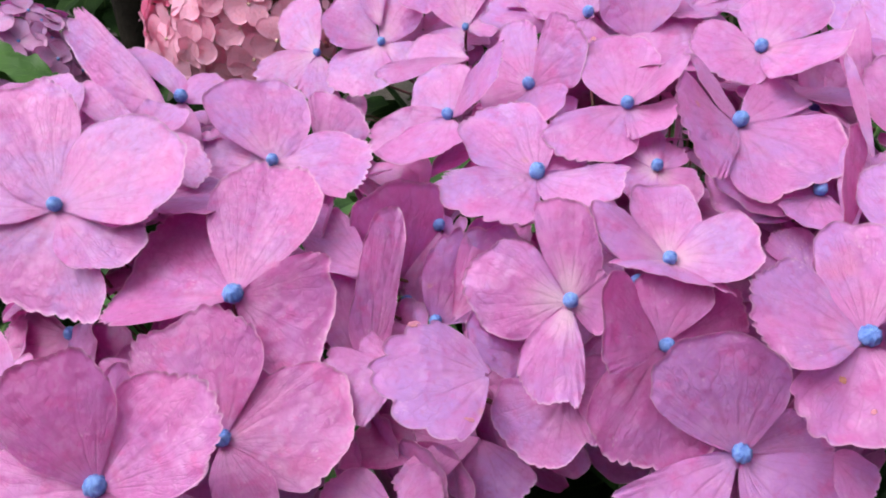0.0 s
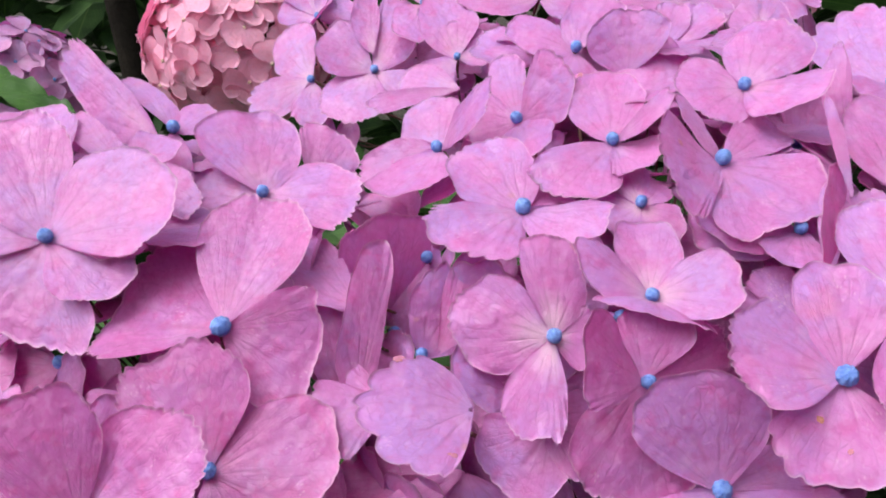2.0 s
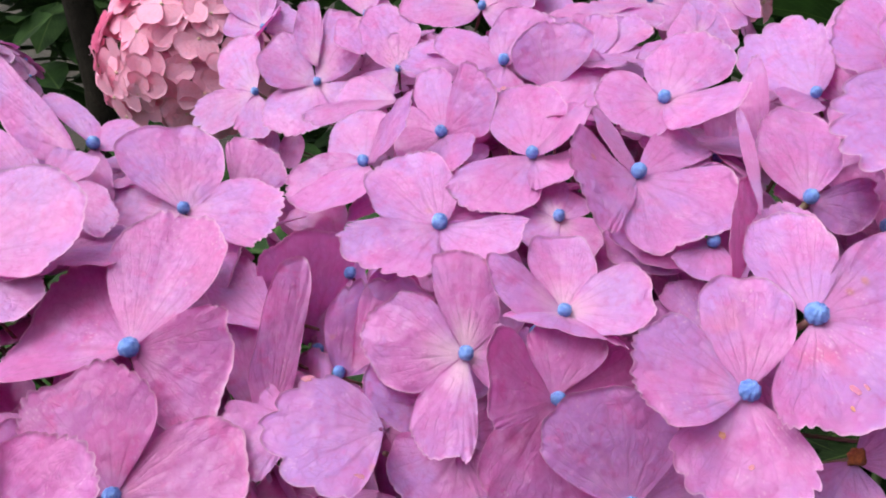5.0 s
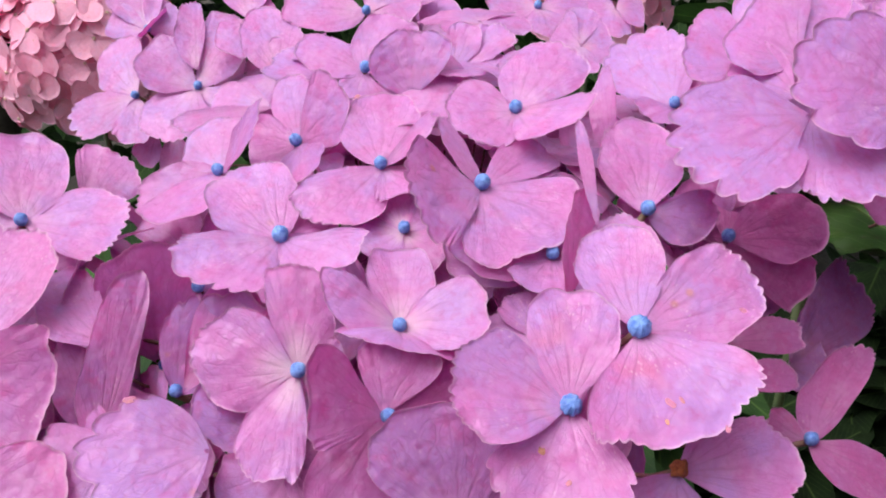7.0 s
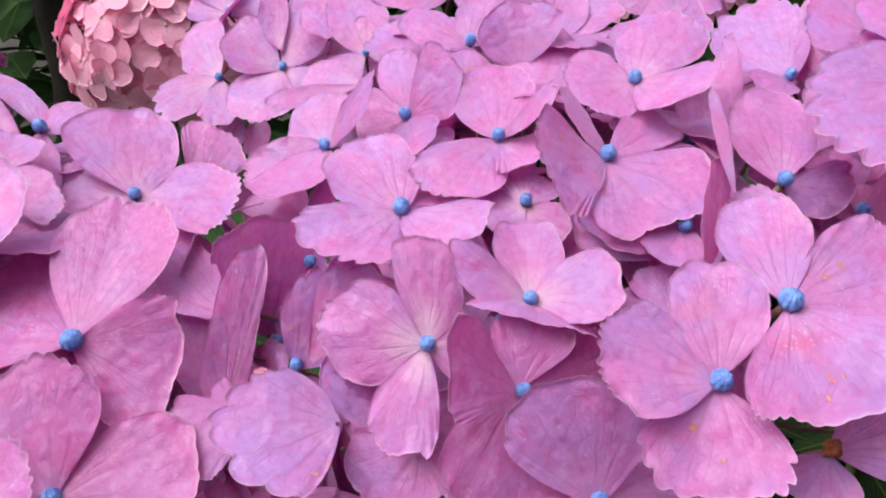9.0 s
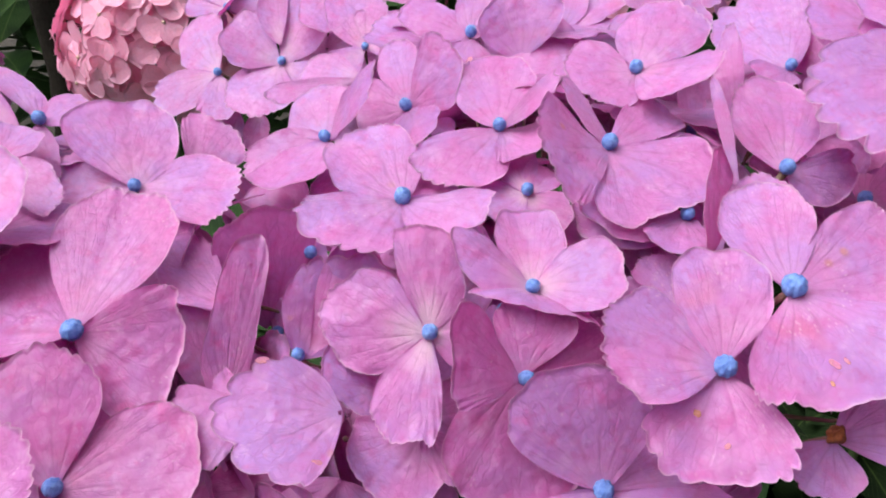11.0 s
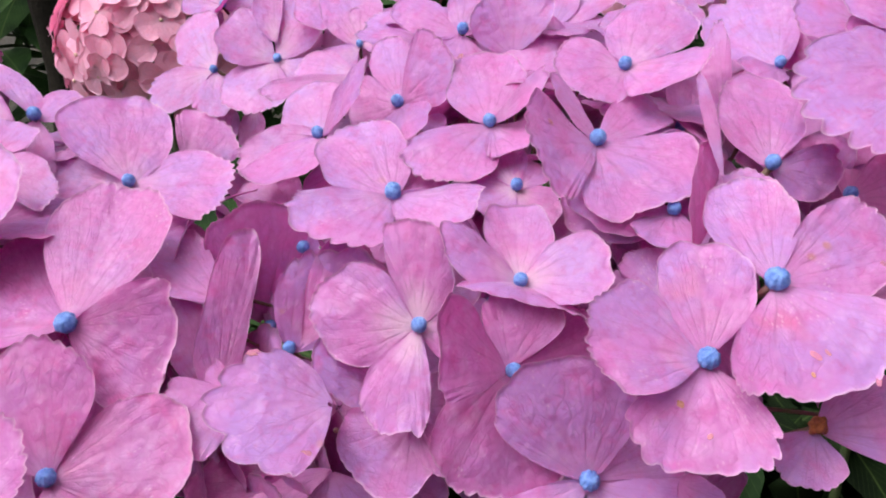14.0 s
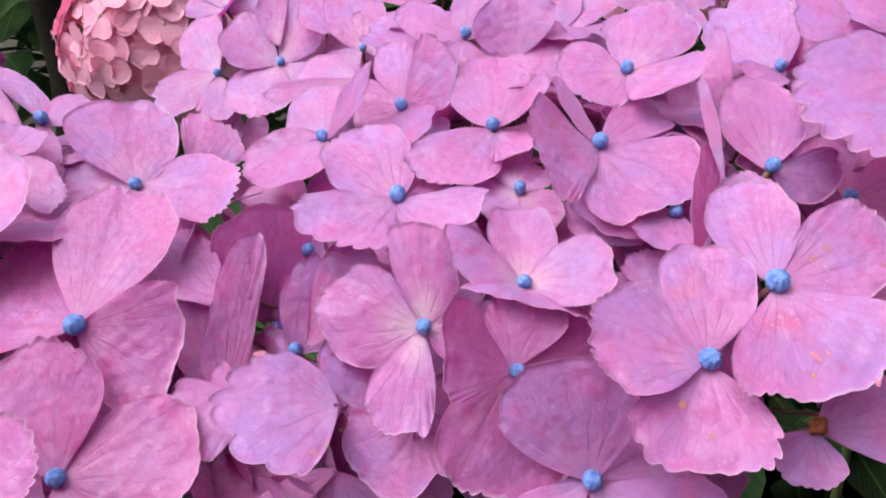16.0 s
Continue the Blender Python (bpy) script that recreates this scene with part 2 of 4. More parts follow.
def tube(points, radii, sides=6):
    """Verts and faces of a tapered tube along the points."""
    verts, faces = [], []
    points = [Vector(p) for p in points]
    for i, (p, r) in enumerate(zip(points, radii)):
        along = (points[min(i + 1, len(points) - 1)] - points[max(i - 1, 0)]).normalized()
        side = along.cross(Vector((0.31, 0.17, 0.93))).normalized()
        other = along.cross(side)
        for k in range(sides):
            a = 2 * math.pi * k / sides
            verts.append(p + r * (math.cos(a) * side + math.sin(a) * other))
    for i in range(len(points) - 1):
        for k in range(sides):
            a, b = i * sides + k, i * sides + (k + 1) % sides
            faces.append((a, b, b + sides, a + sides))
    faces.append(tuple(range(sides))[::-1])
    faces.append(tuple(len(verts) - sides + k for k in range(sides)))
    return verts, faces


def petal_mesh(length, left, right, wide_left, wide_right, dome=0.08, cup=0.04, teeth=1.0, seed=0.0, steps=52, material=None, thick=0.00014):
    """A petal in its own frame: base at the origin, y along it, x across, z its upper side. The outline fans from a
    narrow base, is widest part of the way and ends in a round, toothed edge; the sheet is domed, cupped and rippled."""
    rng = random.Random(int(seed * 1000) + 11)
    lobes = 6.3 if teeth > 2 else rng.uniform(8.0, 10.0) if teeth > 1.3 else rng.uniform(13.0, 18.0)
    outline = []
    for half, wide, sign in ((left, wide_left, -1), (right, wide_right, 1)):
        side = []
        shift = rng.uniform(0, 3)
        for i in range(steps + 1):
            f = math.pi * (i / steps) ** 0.8
            if f < math.pi / 2:
                y, x = wide * (1 - math.cos(f)), max(0.0, math.sin(f)) ** (2.5 if wide > 0.5 else 1.5)
            else:
                y, x = wide - (1 - wide) * math.cos(f), max(0.0, math.sin(f)) ** 0.78
            rim = min(1.0, max(0.0, (f - 1.15) / 0.6))
            bite = (1 - abs(math.sin(lobes * f + shift + 0.7 * math.sin(3.1 * f + seed)))) ** 1.4
            uneven = 0.035 * math.sin(2.7 * f + 5 * seed) + 0.02 * math.sin(6.3 * f + 3 * seed)
            grow = 1 + rim * (uneven - (0.055 if teeth > 1.3 else 0.046) * teeth * bite * (0.8 if teeth > 2 else min(1.0, max(0.3, 0.55 + 0.8 * math.sin(2.3 * f + 4 * seed)))))
            side.append((sign * x * half * grow + 0.0004 * sign * (1 - i / steps), y * length * grow))
        outline.append(side)
    edge = outline[0] + outline[1][-2::-1]
    count = len(edge)
    reach = [0.04, 0.16, 0.3, 0.44, 0.57, 0.69, 0.8, 0.88, 0.95, 1.0] if steps > 20 else [0.05, 0.35, 0.65, 0.88, 1.0]
    half = max(left, right)
    verts, uvs, faces = [], [], []
    fold = rng.uniform(-0.03, 0.05)
    for under in (0, 1):
        for s in reach:
            for k, (x, y) in enumerate(edge):
                px, py = s * x, s * y
                u, v = px / half, py / length
                z = dome * length * 4 * v * (1 - v) * 0.5 + cup * half * (u * u - 0.3 * v) * 1.6 - fold * half * math.exp(-(u / 0.25) ** 2) * v
                ease = min(1.0, half / 0.011)
                z += 0.0007 * ease * s * noise.noise((px * 150, py * 150, seed * 9.7)) + 0.0011 * ease * s * s * noise.noise((px * 60 + 7, py * 60, seed * 5.1))
                z += 0.00022 * ease * s ** 6 * math.sin(k * 27.0 / steps + seed * 7)
                verts.append((px, py, z - under * thick * (1.0 if s < 0.99 else 0.5)))
                uvs.append((k / (count - 1), s))
    rows = len(reach)
    for under in (0, 1):
        base = under * rows * count
        for i in range(rows - 1):
            for k in range(count - 1):
                a = base + i * count + k
                quad = (a, a + count, a + count + 1, a + 1)
                faces.append(quad[::-1] if not under else quad)
    top, low = (rows - 1) * count, (2 * rows - 1) * count
    for k in range(count - 1):
        faces.append((top + k, low + k, low + k + 1, top + k + 1))
    return mesh_of("petal", verts, faces, material or PETAL, uvs, crisp=count - 1)


def bud_mesh(kind):
    """A floret's centre, one metre across before scaling, its tip along z."""
    verts, faces = [], []
    rings, sides = 16, 40
    for i in range(rings + 1):
        f = math.pi * i / rings
        for k in range(sides):
            a = 2 * math.pi * k / sides
            r = 0.5
            if kind in ("bud", "pale"):
                seam = abs(math.sin(2 * a + 0.4)) ** 0.4
                r *= 1 - 0.07 * (1 - seam) * math.sin(f) ** 0.4 + 0.03 * math.sin(3 * f)
            elif kind == "open":
                seam = abs(math.sin(5 * a)) ** 0.5
                r *= 1.0 - 0.09 * (1 - seam) * math.sin(f) + 0.07 * abs(math.sin(4 * a + 1.1)) * abs(math.sin(3.2 * f))
            else:
                r *= 0.9 + 0.16 * math.sin(3 * a) * math.sin(2 * f) + 0.1 * math.sin(5 * a + 4 * f)
            r *= 1 + 0.05 * noise.noise((2.6 * math.sin(f) * math.cos(a), 2.6 * math.sin(f) * math.sin(a), 2.6 * math.cos(f) + 9))
            tip = 0.06 if kind == "bud" else (0.5 if kind == "dead" else -0.06)
            verts.append((r * math.sin(f) * math.cos(a), r * math.sin(f) * math.sin(a), r * math.cos(f) + tip * max(0.0, math.cos(f)) ** 6 * 0.5))
    for i in range(rings):
        for k in range(sides):
            a, b = i * sides + k, i * sides + (k + 1) % sides
            faces.append((a, a + sides, b + sides, b))
    return mesh_of("bud", verts, faces, {"dead": DEAD, "pale": PALE_BUD}.get(kind, BUD))


BUDS = {kind: bud_mesh(kind) for kind in ("bud", "open", "dead", "pale")}


def direction(az, el):
    az, el = radians(az), radians(el)
    return Vector((math.cos(az) * math.cos(el), math.sin(az) * math.cos(el), math.sin(el)))


def stalk_mesh(top, hub, radius=0.0006):
    """A floret's stalk in the floret's frame: from under the petals, bending down to the hub of the head."""
    top, hub = Vector(top), Vector(hub)
    mid = top + top.normalized() * 0.016 + (hub - top) * 0.15
    pts = [top * (1 - s) ** 2 + mid * 2 * s * (1 - s) + hub * s * s for s in (0.0, 0.15, 0.4, 0.7, 1.0)]
    verts, faces = tube(pts, [radius * 1.7, radius, radius, radius * 1.2, radius * 1.5], 6)
    return mesh_of("floret", verts, faces, STALK)


PETALS_OF = {}


def floret(head, centre, facing, bead, tint, kind, petals, material=None, steps=52):
    """One floret of a head: a stalk with its petals and its bud. Each petal: azimuth, elevation and roll in degrees, length,
    left and right half widths in millimetres, where each side is widest, cup, teeth."""
    centre, up = Vector(centre), direction(*facing)
    joint = -up * 0.0018
    ob = child("floret", stalk_mesh(joint * (1.0 if bead else 7.0), Vector(head["hub"]) - centre, 0.0006 if bead else 0.0004), head, Matrix.Translation(centre - head.location))
    for k, (az, el, roll, length, left, right, wl, wr, cup, teeth) in enumerate(petals):
        along = direction(az, el)
        level = along.cross(Vector((0, 0, 1))).normalized()
        across = Matrix.Rotation(radians(roll), 3, along) @ level
        m = Matrix((across, along, across.cross(along))).transposed().to_4x4()
        seed = (abs(centre.x * 791.9 + centre.y * 610.1 + centre.z * 440.9) + k * 0.61) % 40.0
        me = petal_mesh(length / 1000, left / 1000, right / 1000, wl, wr, 0.05 + 0.03 * math.sin(seed * 3), cup, teeth, seed, steps, material)
        leaf = child("petal", me, ob, Matrix.Translation(joint) @ m)
        leaf.color = (tint[0], tint[1], tint[2], 1.0 - (tint[3] if len(tint) > 3 else 0.0))
        PETALS_OF.setdefault(ob, []).append(leaf)
    turn = up.to_track_quat("Z", "Y").to_matrix().to_4x4()
    size = 0.93 * bead / 1000
    if bead:
        child("bud", BUDS[kind], ob, turn @ Matrix.Diagonal((size, size, size, 1)))
    return ob


def blemish(ob, k, x, y, size, material, label, seed):
    """A small uneven scab lying on the floret's petal k, x and y millimetres from the petal's base."""
    leaf = PETALS_OF[ob][k]
    rng = random.Random(seed)
    half = len(leaf.data.vertices) // 2
    spot = min((v.co for v in leaf.data.vertices[:half]), key=lambda c: (c.x - x / 1000) ** 2 + (c.y - y / 1000) ** 2)
    verts, faces = [], []
    for ring, lift in ((1.0, 0.00003), (0.72, 0.00010), (0.35, 0.00007)):
        for j in range(14):
            a = 2 * math.pi * j / 14
            r = size / 2000 * ring * (1 + 0.25 * math.sin(2 * a + seed) + rng.uniform(-0.12, 0.12))
            verts.append((r * math.cos(a), 1.3 * r * math.sin(a), lift))
    for i in range(2):
        for j in range(14):
            faces.append((i * 14 + j, i * 14 + (j + 1) % 14, (i + 1) * 14 + (j + 1) % 14, (i + 1) * 14 + j))
    faces.append(tuple(range(28, 42)))
    child("blemish", mesh_of("blemish", verts, faces, material), ob, leaf.matrix_basis @ Matrix.Translation(spot), label)


def flower_head(base, hub, label):
    head = thing("hydrangea_flower", base, label, "hydrangea", "hydrangea flowers of the bush")
    head["hub"] = hub
    base, hub = Vector(base), Vector(hub)
    verts, faces = tube([(0, 0, 0), (hub - base) * 0.5 + Vector((0.006, 0, 0)), hub - base], [0.0034, 0.0030, 0.0026], 8)
    child("stem", mesh_of("stem", verts, faces, STEM), head)
    return head


def leaf_mesh(length, width, seed, material, droop=0.25, steps=14):
    """A broad, toothed leaf: base at the origin, y along it, folded at the midrib and drooping at the tip."""
    rng = random.Random(seed)
    verts, uvs, faces = [], [], []
    cols = 9
    for under in (0, 1):
        for i in range(steps * 3 + 1):
            v = i / (steps * 3)
            w = width * 0.5 * (math.sin(math.pi * min(1.0, v * 0.97 + 0.03) ** 0.8) ** 0.85) + 0.001
            w *= 1 - 0.09 * (i % 3) / 2
            for k in range(cols):
                u = 2 * k / (cols - 1) - 1
                z = -droop * length * v * v + 0.16 * abs(u) * w + 0.004 * math.sin(v * 30 - abs(u) * 8) * abs(u)
                z += 0.006 * noise.noise((u * w * 30, v * length * 30, seed * 1.3))
                verts.append((u * w, v * length * (1 - 0.12 * droop * v), z - under * 0.0004))
                uvs.append((k / (cols - 1), v))
    rows = steps * 3 + 1
    for under in (0, 1):
        for i in range(rows - 1):
            for k in range(cols - 1):
                a = under * rows * cols + i * cols + k
                quad = (a, a + 1, a + cols + 1, a + cols)
                faces.append(quad[::-1] if under else quad)
    return mesh_of("leaf", verts, faces, material, uvs)


# ---- ground and the shaded hedge behind ----
def soil_sheet():
    xs = [-150, -40, -10, -4] + [-2 + 0.1 * k for k in range(41)] + [4, 10, 40, 150]
    ys = [-150, -40, -10, -3] + [-1 + 0.1 * k for k in range(41)] + [5, 10, 40, 150]
    verts = [(x, y, 0.05 * noise.noise((x * 1.7, y * 1.7, 3)) + 0.02 * noise.noise((x * 9, y * 9, 1))) for y in ys for x in xs]
    w = len(xs)
    faces = [(j * w + i, j * w + i + 1, (j + 1) * w + i + 1, (j + 1) * w + i) for j in range(len(ys) - 1) for i in range(w - 1)]
    ob = new("ground", mesh_of("ground", verts, faces, SOIL))
    return tagged(ob, "dark bare soil shaded under the hydrangea bushes", "ground", kind="structure")


soil_sheet()


def leaf_cloud(name, boxes, count, size, seed, material, label, category):
    """Many small leaves in one mesh, filling the given boxes (low corner, high corner)."""
    rng = random.Random(seed)
    verts, faces, uvs = [], [], []
    for _ in range(count):
        lo, hi = boxes[rng.randrange(len(boxes))]
        p = Vector([rng.uniform(a, b) for a, b in zip(lo, hi)])
        turn = Euler((rng.uniform(-0.9, 0.5), rng.uniform(-0.6, 0.6), rng.uniform(0, 6.28))).to_matrix()
        s = size * rng.uniform(0.6, 1.3)
        outline = [(0, 0, 0), (0.22, 0.25, 0.03), (0.27, 0.5, 0.02), (0.17, 0.78, -0.06), (0, 1.0, -0.16), (-0.17, 0.78, -0.06), (-0.27, 0.5, 0.02), (-0.22, 0.25, 0.03)]
        first = len(verts)
        mid = [(0, 0.25, -0.02), (0, 0.5, -0.03), (0, 0.78, -0.09)]
        for q in outline + mid:
            verts.append(p + turn @ (Vector(q) * s))
            uvs.append((q[0] * 1.8 + 0.5, q[1]))
        for f in ((0, 1, 8), (1, 2, 9, 8), (2, 3, 10, 9), (3, 4, 10), (0, 8, 7), (8, 9, 6, 7), (9, 10, 5, 6), (10, 4, 5)):
            faces.append(tuple(first + k for k in f))
    ob = new(name, mesh_of(name, verts, faces, material, uvs))
    return tagged(ob, label, category, kind="stuff")


# the shade below the flowers is put into this leaf colour
leaf_cloud("undergrowth", [((-1.0, -0.7, 0.05), (1.2, 1.15, 0.34))], 5200, 0.12, 6, SHADED, "green leaves below the flowers, coloured dark as in shade", "foliage")
# mostly unseen leaf masses added to block light; their darker tone paints shade
leaf_cloud("bush_foliage", [((0.42, -0.4, 0.30), (1.0, 0.34, 0.74)), ((-1.0, -0.4, 0.30), (-0.27, 0.30, 0.74)), ((-0.5, -0.5, 0.25), (0.6, -0.07, 0.60)), ((0.52, 0.36, 0.64), (1.0, 1.0, 0.78)), ((-0.08, 0.53, 0.48), (0.3, 0.70, 0.60)), ((-0.45, 0.36, 0.48), (-0.06, 0.58, 0.64))], 4200, 0.11, 7, FOLIAGE, "green hydrangea leaves round the flower heads, mostly unseen, in a shade-dark tone", "foliage")
# first two boxes: unseen hedges behind the camera and right, added to block sky
leaf_cloud("hedge_foliage", [((-1.0, -1.0, 0.2), (1.2, -0.55, 1.35)), ((0.75, -0.6, 0.2), (1.2, 0.9, 1.3)), ((-1.6, 1.15, 0.0), (1.4, 1.9, 1.15)), ((-1.6, 1.35, 0.5), (1.4, 2.2, 1.7))], 15000, 0.095, 5, FOLIAGE, "dense dark green hedge leaves in deep shade, with unseen masses that block light", "foliage")


def bare_trunk(x, y, r):
    tree = thing("shrub_trunk", (x, y, 0.0), "dark upright shrub trunk in the shaded hedge", "trunk")
    pts = [(0.012 * math.sin(3 * k), 0.01 * math.cos(2 * k), 0.2 * k) for k in range(9)]
    verts, faces = tube(pts, [r * (1.15 - 0.05 * k) for k in range(9)], 12)
    child("trunk", mesh_of("trunk", verts, faces, BARK), tree)
    return tree


bare_trunk(-0.42, 1.12, 0.02)


# ---- the hydrangea flowers ----
main = flower_head((0.06, 0.215, 0.03), (0.062, 0.212, 0.752), "large pink and lilac hydrangea flower with blue floret centres")
left = flower_head((-0.08, 0.215, 0.03), (-0.078, 0.212, 0.735), "pink hydrangea flower with broad petals and blue centres")
right = flower_head((0.33, 0.42, 0.03), (0.25, 0.33, 0.775), "lilac-pink hydrangea flower with toothed broad petals")
back = flower_head((0.02, 0.455, 0.03), (0.018, 0.452, 0.745), "pink hydrangea flower standing behind the near ones")

UNDER = []
floret(main, (0.0294, 0.1632, 0.7999), (-84, 45), 4.14, (1, 0, 0), 'bud', [
    (103, 51, -11, 25.4, 4.9, 9.9, 0.74, 0.43, -0.04, 1),
    (165, 8, -55, 24.7, 11.9, 11.1, 0.5, 0.6, -0.06, 1),
    (-96, -30, -4, 25.6, 3.6, 11.1, 0.72, 0.68, 0.01, 0.6),
    (11, 5, 44, 11.5, 5.8, 8.6, 0.82, 0.42, 0.02, 1),
])
floret(main, (0.0524, 0.1682, 0.8083), (-88, 49), 3.78, (0.7, 0, 0), 'bud', [
    (90, 33, -4, 22.1, 7.1, 8.7, 0.61, 0.47, 0.11, 0.2),
    (159, 32, -23, 21.4, 8.2, 3, 0.41, 0.72, -0.07, 0.2),
    (-9, 16, 33, 21.2, 9.7, 8.2, 0.69, 0.5, 0, 1),
    (-91, 4, -12, 11.3, 14.1, 14.1, 0.79, 0.42, -0.07, 1),
])
floret(main, (0.0239, 0.1953, 0.8187), (-94, 81), 4.68, (0, 0.3, 0), 'bud', [
    (116, 26, -16, 27.2, 13.7, 10.3, 0.49, 0.5, 0.08, 1),
    (-163, 1, -25, 27.1, 16.4, 4.9, 0.36, 0.76, 0.11, 2),
    (-23, 10, 20, 23.4, 3, 11.4, 0.84, 0.39, -0.04, 1),
    (33, 5, 7, 17.1, 8.3, 4.8, 0.74, 0.82, -0.02, 1),
])
floret(main, (0.0745, 0.1985, 0.8313), (-47, 76), 4.5, (0, 0, 0), 'bud', [
    (-68, -19, 6, 25.1, 22.5, 14.1, 0.36, 0.84, 0.08, 1),
    (-117, -5, -37, 28.5, 3, 19.7, 0.84, 0.36, 0.12, 1),
    (40, 7, 23, 28.3, 8, 6, 0.73, 0.79, 0.12, 1),
    (120, 37, 16, 23.4, 4.6, 3, 0.5, 0.48, -0.04, 1),
])
worn = floret(main, (0.0494, 0.2148, 0.8304), (-123, 62), 3.96, (0, 0, 0), 'bud', [
    (87, 26, -3, 29.3, 11.7, 10.3, 0.42, 0.67, 0.03, 0.3),
    (-17, 47, 38, 21.3, 3, 4.1, 0.84, 0.52, 0.06, 1),
    (-153, -11, -28, 26, 15.6, 5.5, 0.5, 0.7, 0.09, 1),
    (-82, -15, 11, 13.9, 12.1, 3.6, 0.36, 0.82, 0.12, 1),
])
blemish(worn, 0, -9.7, 28.0, 1.8, BLEACH, "bleached patch", 50)
floret(main, (0.0014, 0.2465, 0.8164), (-179, 49), 4.14, (0.1, 0.2, 0), 'bud', [
    (94, 34, -12, 21.1, 12.6, 8, 0.36, 0.71, 0.01, 1),
    (-45, 54, 57, 34.6, 3, 11.1, 0.54, 0.7, 0.03, 1),
    (214, -13, -5, 27.3, 16.9, 3.9, 0.36, 0.49, 0.07, 1),
    (186, -21, -36, 28.9, 3, 8.9, 0.51, 0.5, 0.1, 1),
])
floret(main, (0.0254, 0.2409, 0.8278), (-158, 55), 4.14, (0, 0, 0), 'bud', [
    (99, 30, -11, 30, 6.5, 5.5, 0.55, 0.77, 0.03, 1),
    (26, 69, 21, 22.3, 3, 15.3, 0.84, 0.36, 0.01, 1),
    (176, -21, -45, 16.2, 4.8, 12.3, 0.44, 0.51, 0.06, 1),
    (-85, -3, 37, 23.9, 8.9, 8, 0.82, 0.38, 0.08, 1),
])
floret(main, (0.0331, 0.2384, 0.8252), (-90, 70), 0, (0.3, 0.8, 0), 'bud', [
    (-47, -21, 39, 7.7, 3.9, 3.2, 0.55, 0.38, 0, 1),
])
floret(main, (0.0872, 0.2268, 0.8426), (-113, 64), 4.14, (0.3, 0, 0), 'bud', [
    (48, 28, 13, 29.5, 12.4, 11.3, 0.5, 0.7, -0.04, 1),
    (191, -1, -24, 20.4, 13.7, 13, 0.38, 0.39, 0.03, 1),
    (-36, 21, 24, 23.4, 3, 15.8, 0.84, 0.36, 0.03, 1),
])
floret(main, (0.0462, 0.2684, 0.8429), (-72, 68), 4.14, (0, 0.4, 0), 'bud', [
    (155, 16, -28, 25.6, 8.1, 7.6, 0.4, 0.58, -0.04, 1),
    (61, 40, 14, 23.2, 8.1, 12.1, 0.5, 0.83, -0.02, 1),
    (-112, -38, -13, 14.5, 10.9, 6.5, 0.62, 0.51, 0, 1),
])
floret(main, (0.0598, 0.2497, 0.8385), (-90, 19), 0, (0, 0.8, 0), 'bud', [
    (78, 67, -3, 21.4, 12.5, 10.9, 0.36, 0.65, 0.12, 1),
])
floret(main, (0.0396, 0.2797, 0.8378), (-90, 70), 0, (0.2, 0.8, 0), 'bud', [
    (161, 7, -19, 26.7, 14.6, 10.9, 0.52, 0.77, 0.1, 1),
])
floret(main, (0.0742, 0.2701, 0.8426), (-90, 70), 0, (0.2, 0.3, 0), 'bud', [
    (13, 26, 27, 24.3, 11.9, 3.1, 0.71, 0.53, 0.08, 1),
    (76, 46, 5, 19.7, 3.3, 8.1, 0.52, 0.58, 0.1, 1),
])
floret(main, (0.0813, 0.2490, 0.8424), (-90, 70), 0, (0.4, 0, 0), 'bud', [
    (175, -5, -34, 25, 11, 14, 0.57, 0.54, 0.06, 1),
])
floret(main, (0.0549, 0.1977, 0.8193), (-90, 70), 3.6, (1, 0, 0), 'bud', [
    (-141, -13, -16, 12.9, 6.7, 11.3, 0.82, 0.38, 0.04, 1),
    (-63, -18, 9, 14.9, 7.7, 5.4, 0.38, 0.68, 0.06, 1),
    (101, 20, -4, 16.6, 6.7, 6, 0.61, 0.73, 0.08, 1),
    (45, 15, 14, 11.7, 6.1, 4.3, 0.82, 0.6, 0.1, 1),
])
floret(main, (0.0898, 0.1809, 0.8200), (-90, 60), 3.78, (0, 0, 0), 'bud', [
    (170, 4, -30, 27, 10.2, 11.4, 0.49, 0.62, -0.1, 0.3),
    (178, 7, -25, 24.9, 9.1, 10.3, 0.53, 0.6, -0.1, 0.3),
    (-179, 5, -25, 20.9, 7.3, 10.1, 0.59, 0.55, -0.1, 0.3),
    (-97, -13, -2, 13.7, 4.4, 10.9, 0.46, 0.64, 0.11, 0.4),
])
floret(main, (0.0973, 0.1764, 0.8308), (-140, 38), 0, (0, 0, 0), 'bud', [
    (92, 39, -1, 29.2, 1.6, 1.6, 0.54, 0.6, 0, 1),
])
floret(main, (0.0897, 0.1650, 0.8173), (-135, 40), 0, (0, 0, 0, 1), 'bud', [
    (71, 43, 57, 28.6, 5.1, 6.6, 0.4, 0.63, -0.02, 1),
])
floret(main, (0.0935, 0.1694, 0.8157), (-135, 40), 0, (0, 0, 0), 'bud', [
    (75, 37, -11, 26.7, 3.5, 3, 0.48, 0.6, -0.04, 1),
])
floret(main, (0.1122, 0.2112, 0.8299), (-135, 40), 0, (0, 0, 0), 'bud', [
    (91, 52, -55, 30.5, 5.2, 3.3, 0.62, 0.64, 0.12, 1),
])
floret(main, (0.1082, 0.1682, 0.8214), (-90, 66), 0, (0, 0, 0), 'bud', [
    (110, 25, -10, 19, 6.7, 8.4, 0.82, 0.39, 0.1, 1),
])
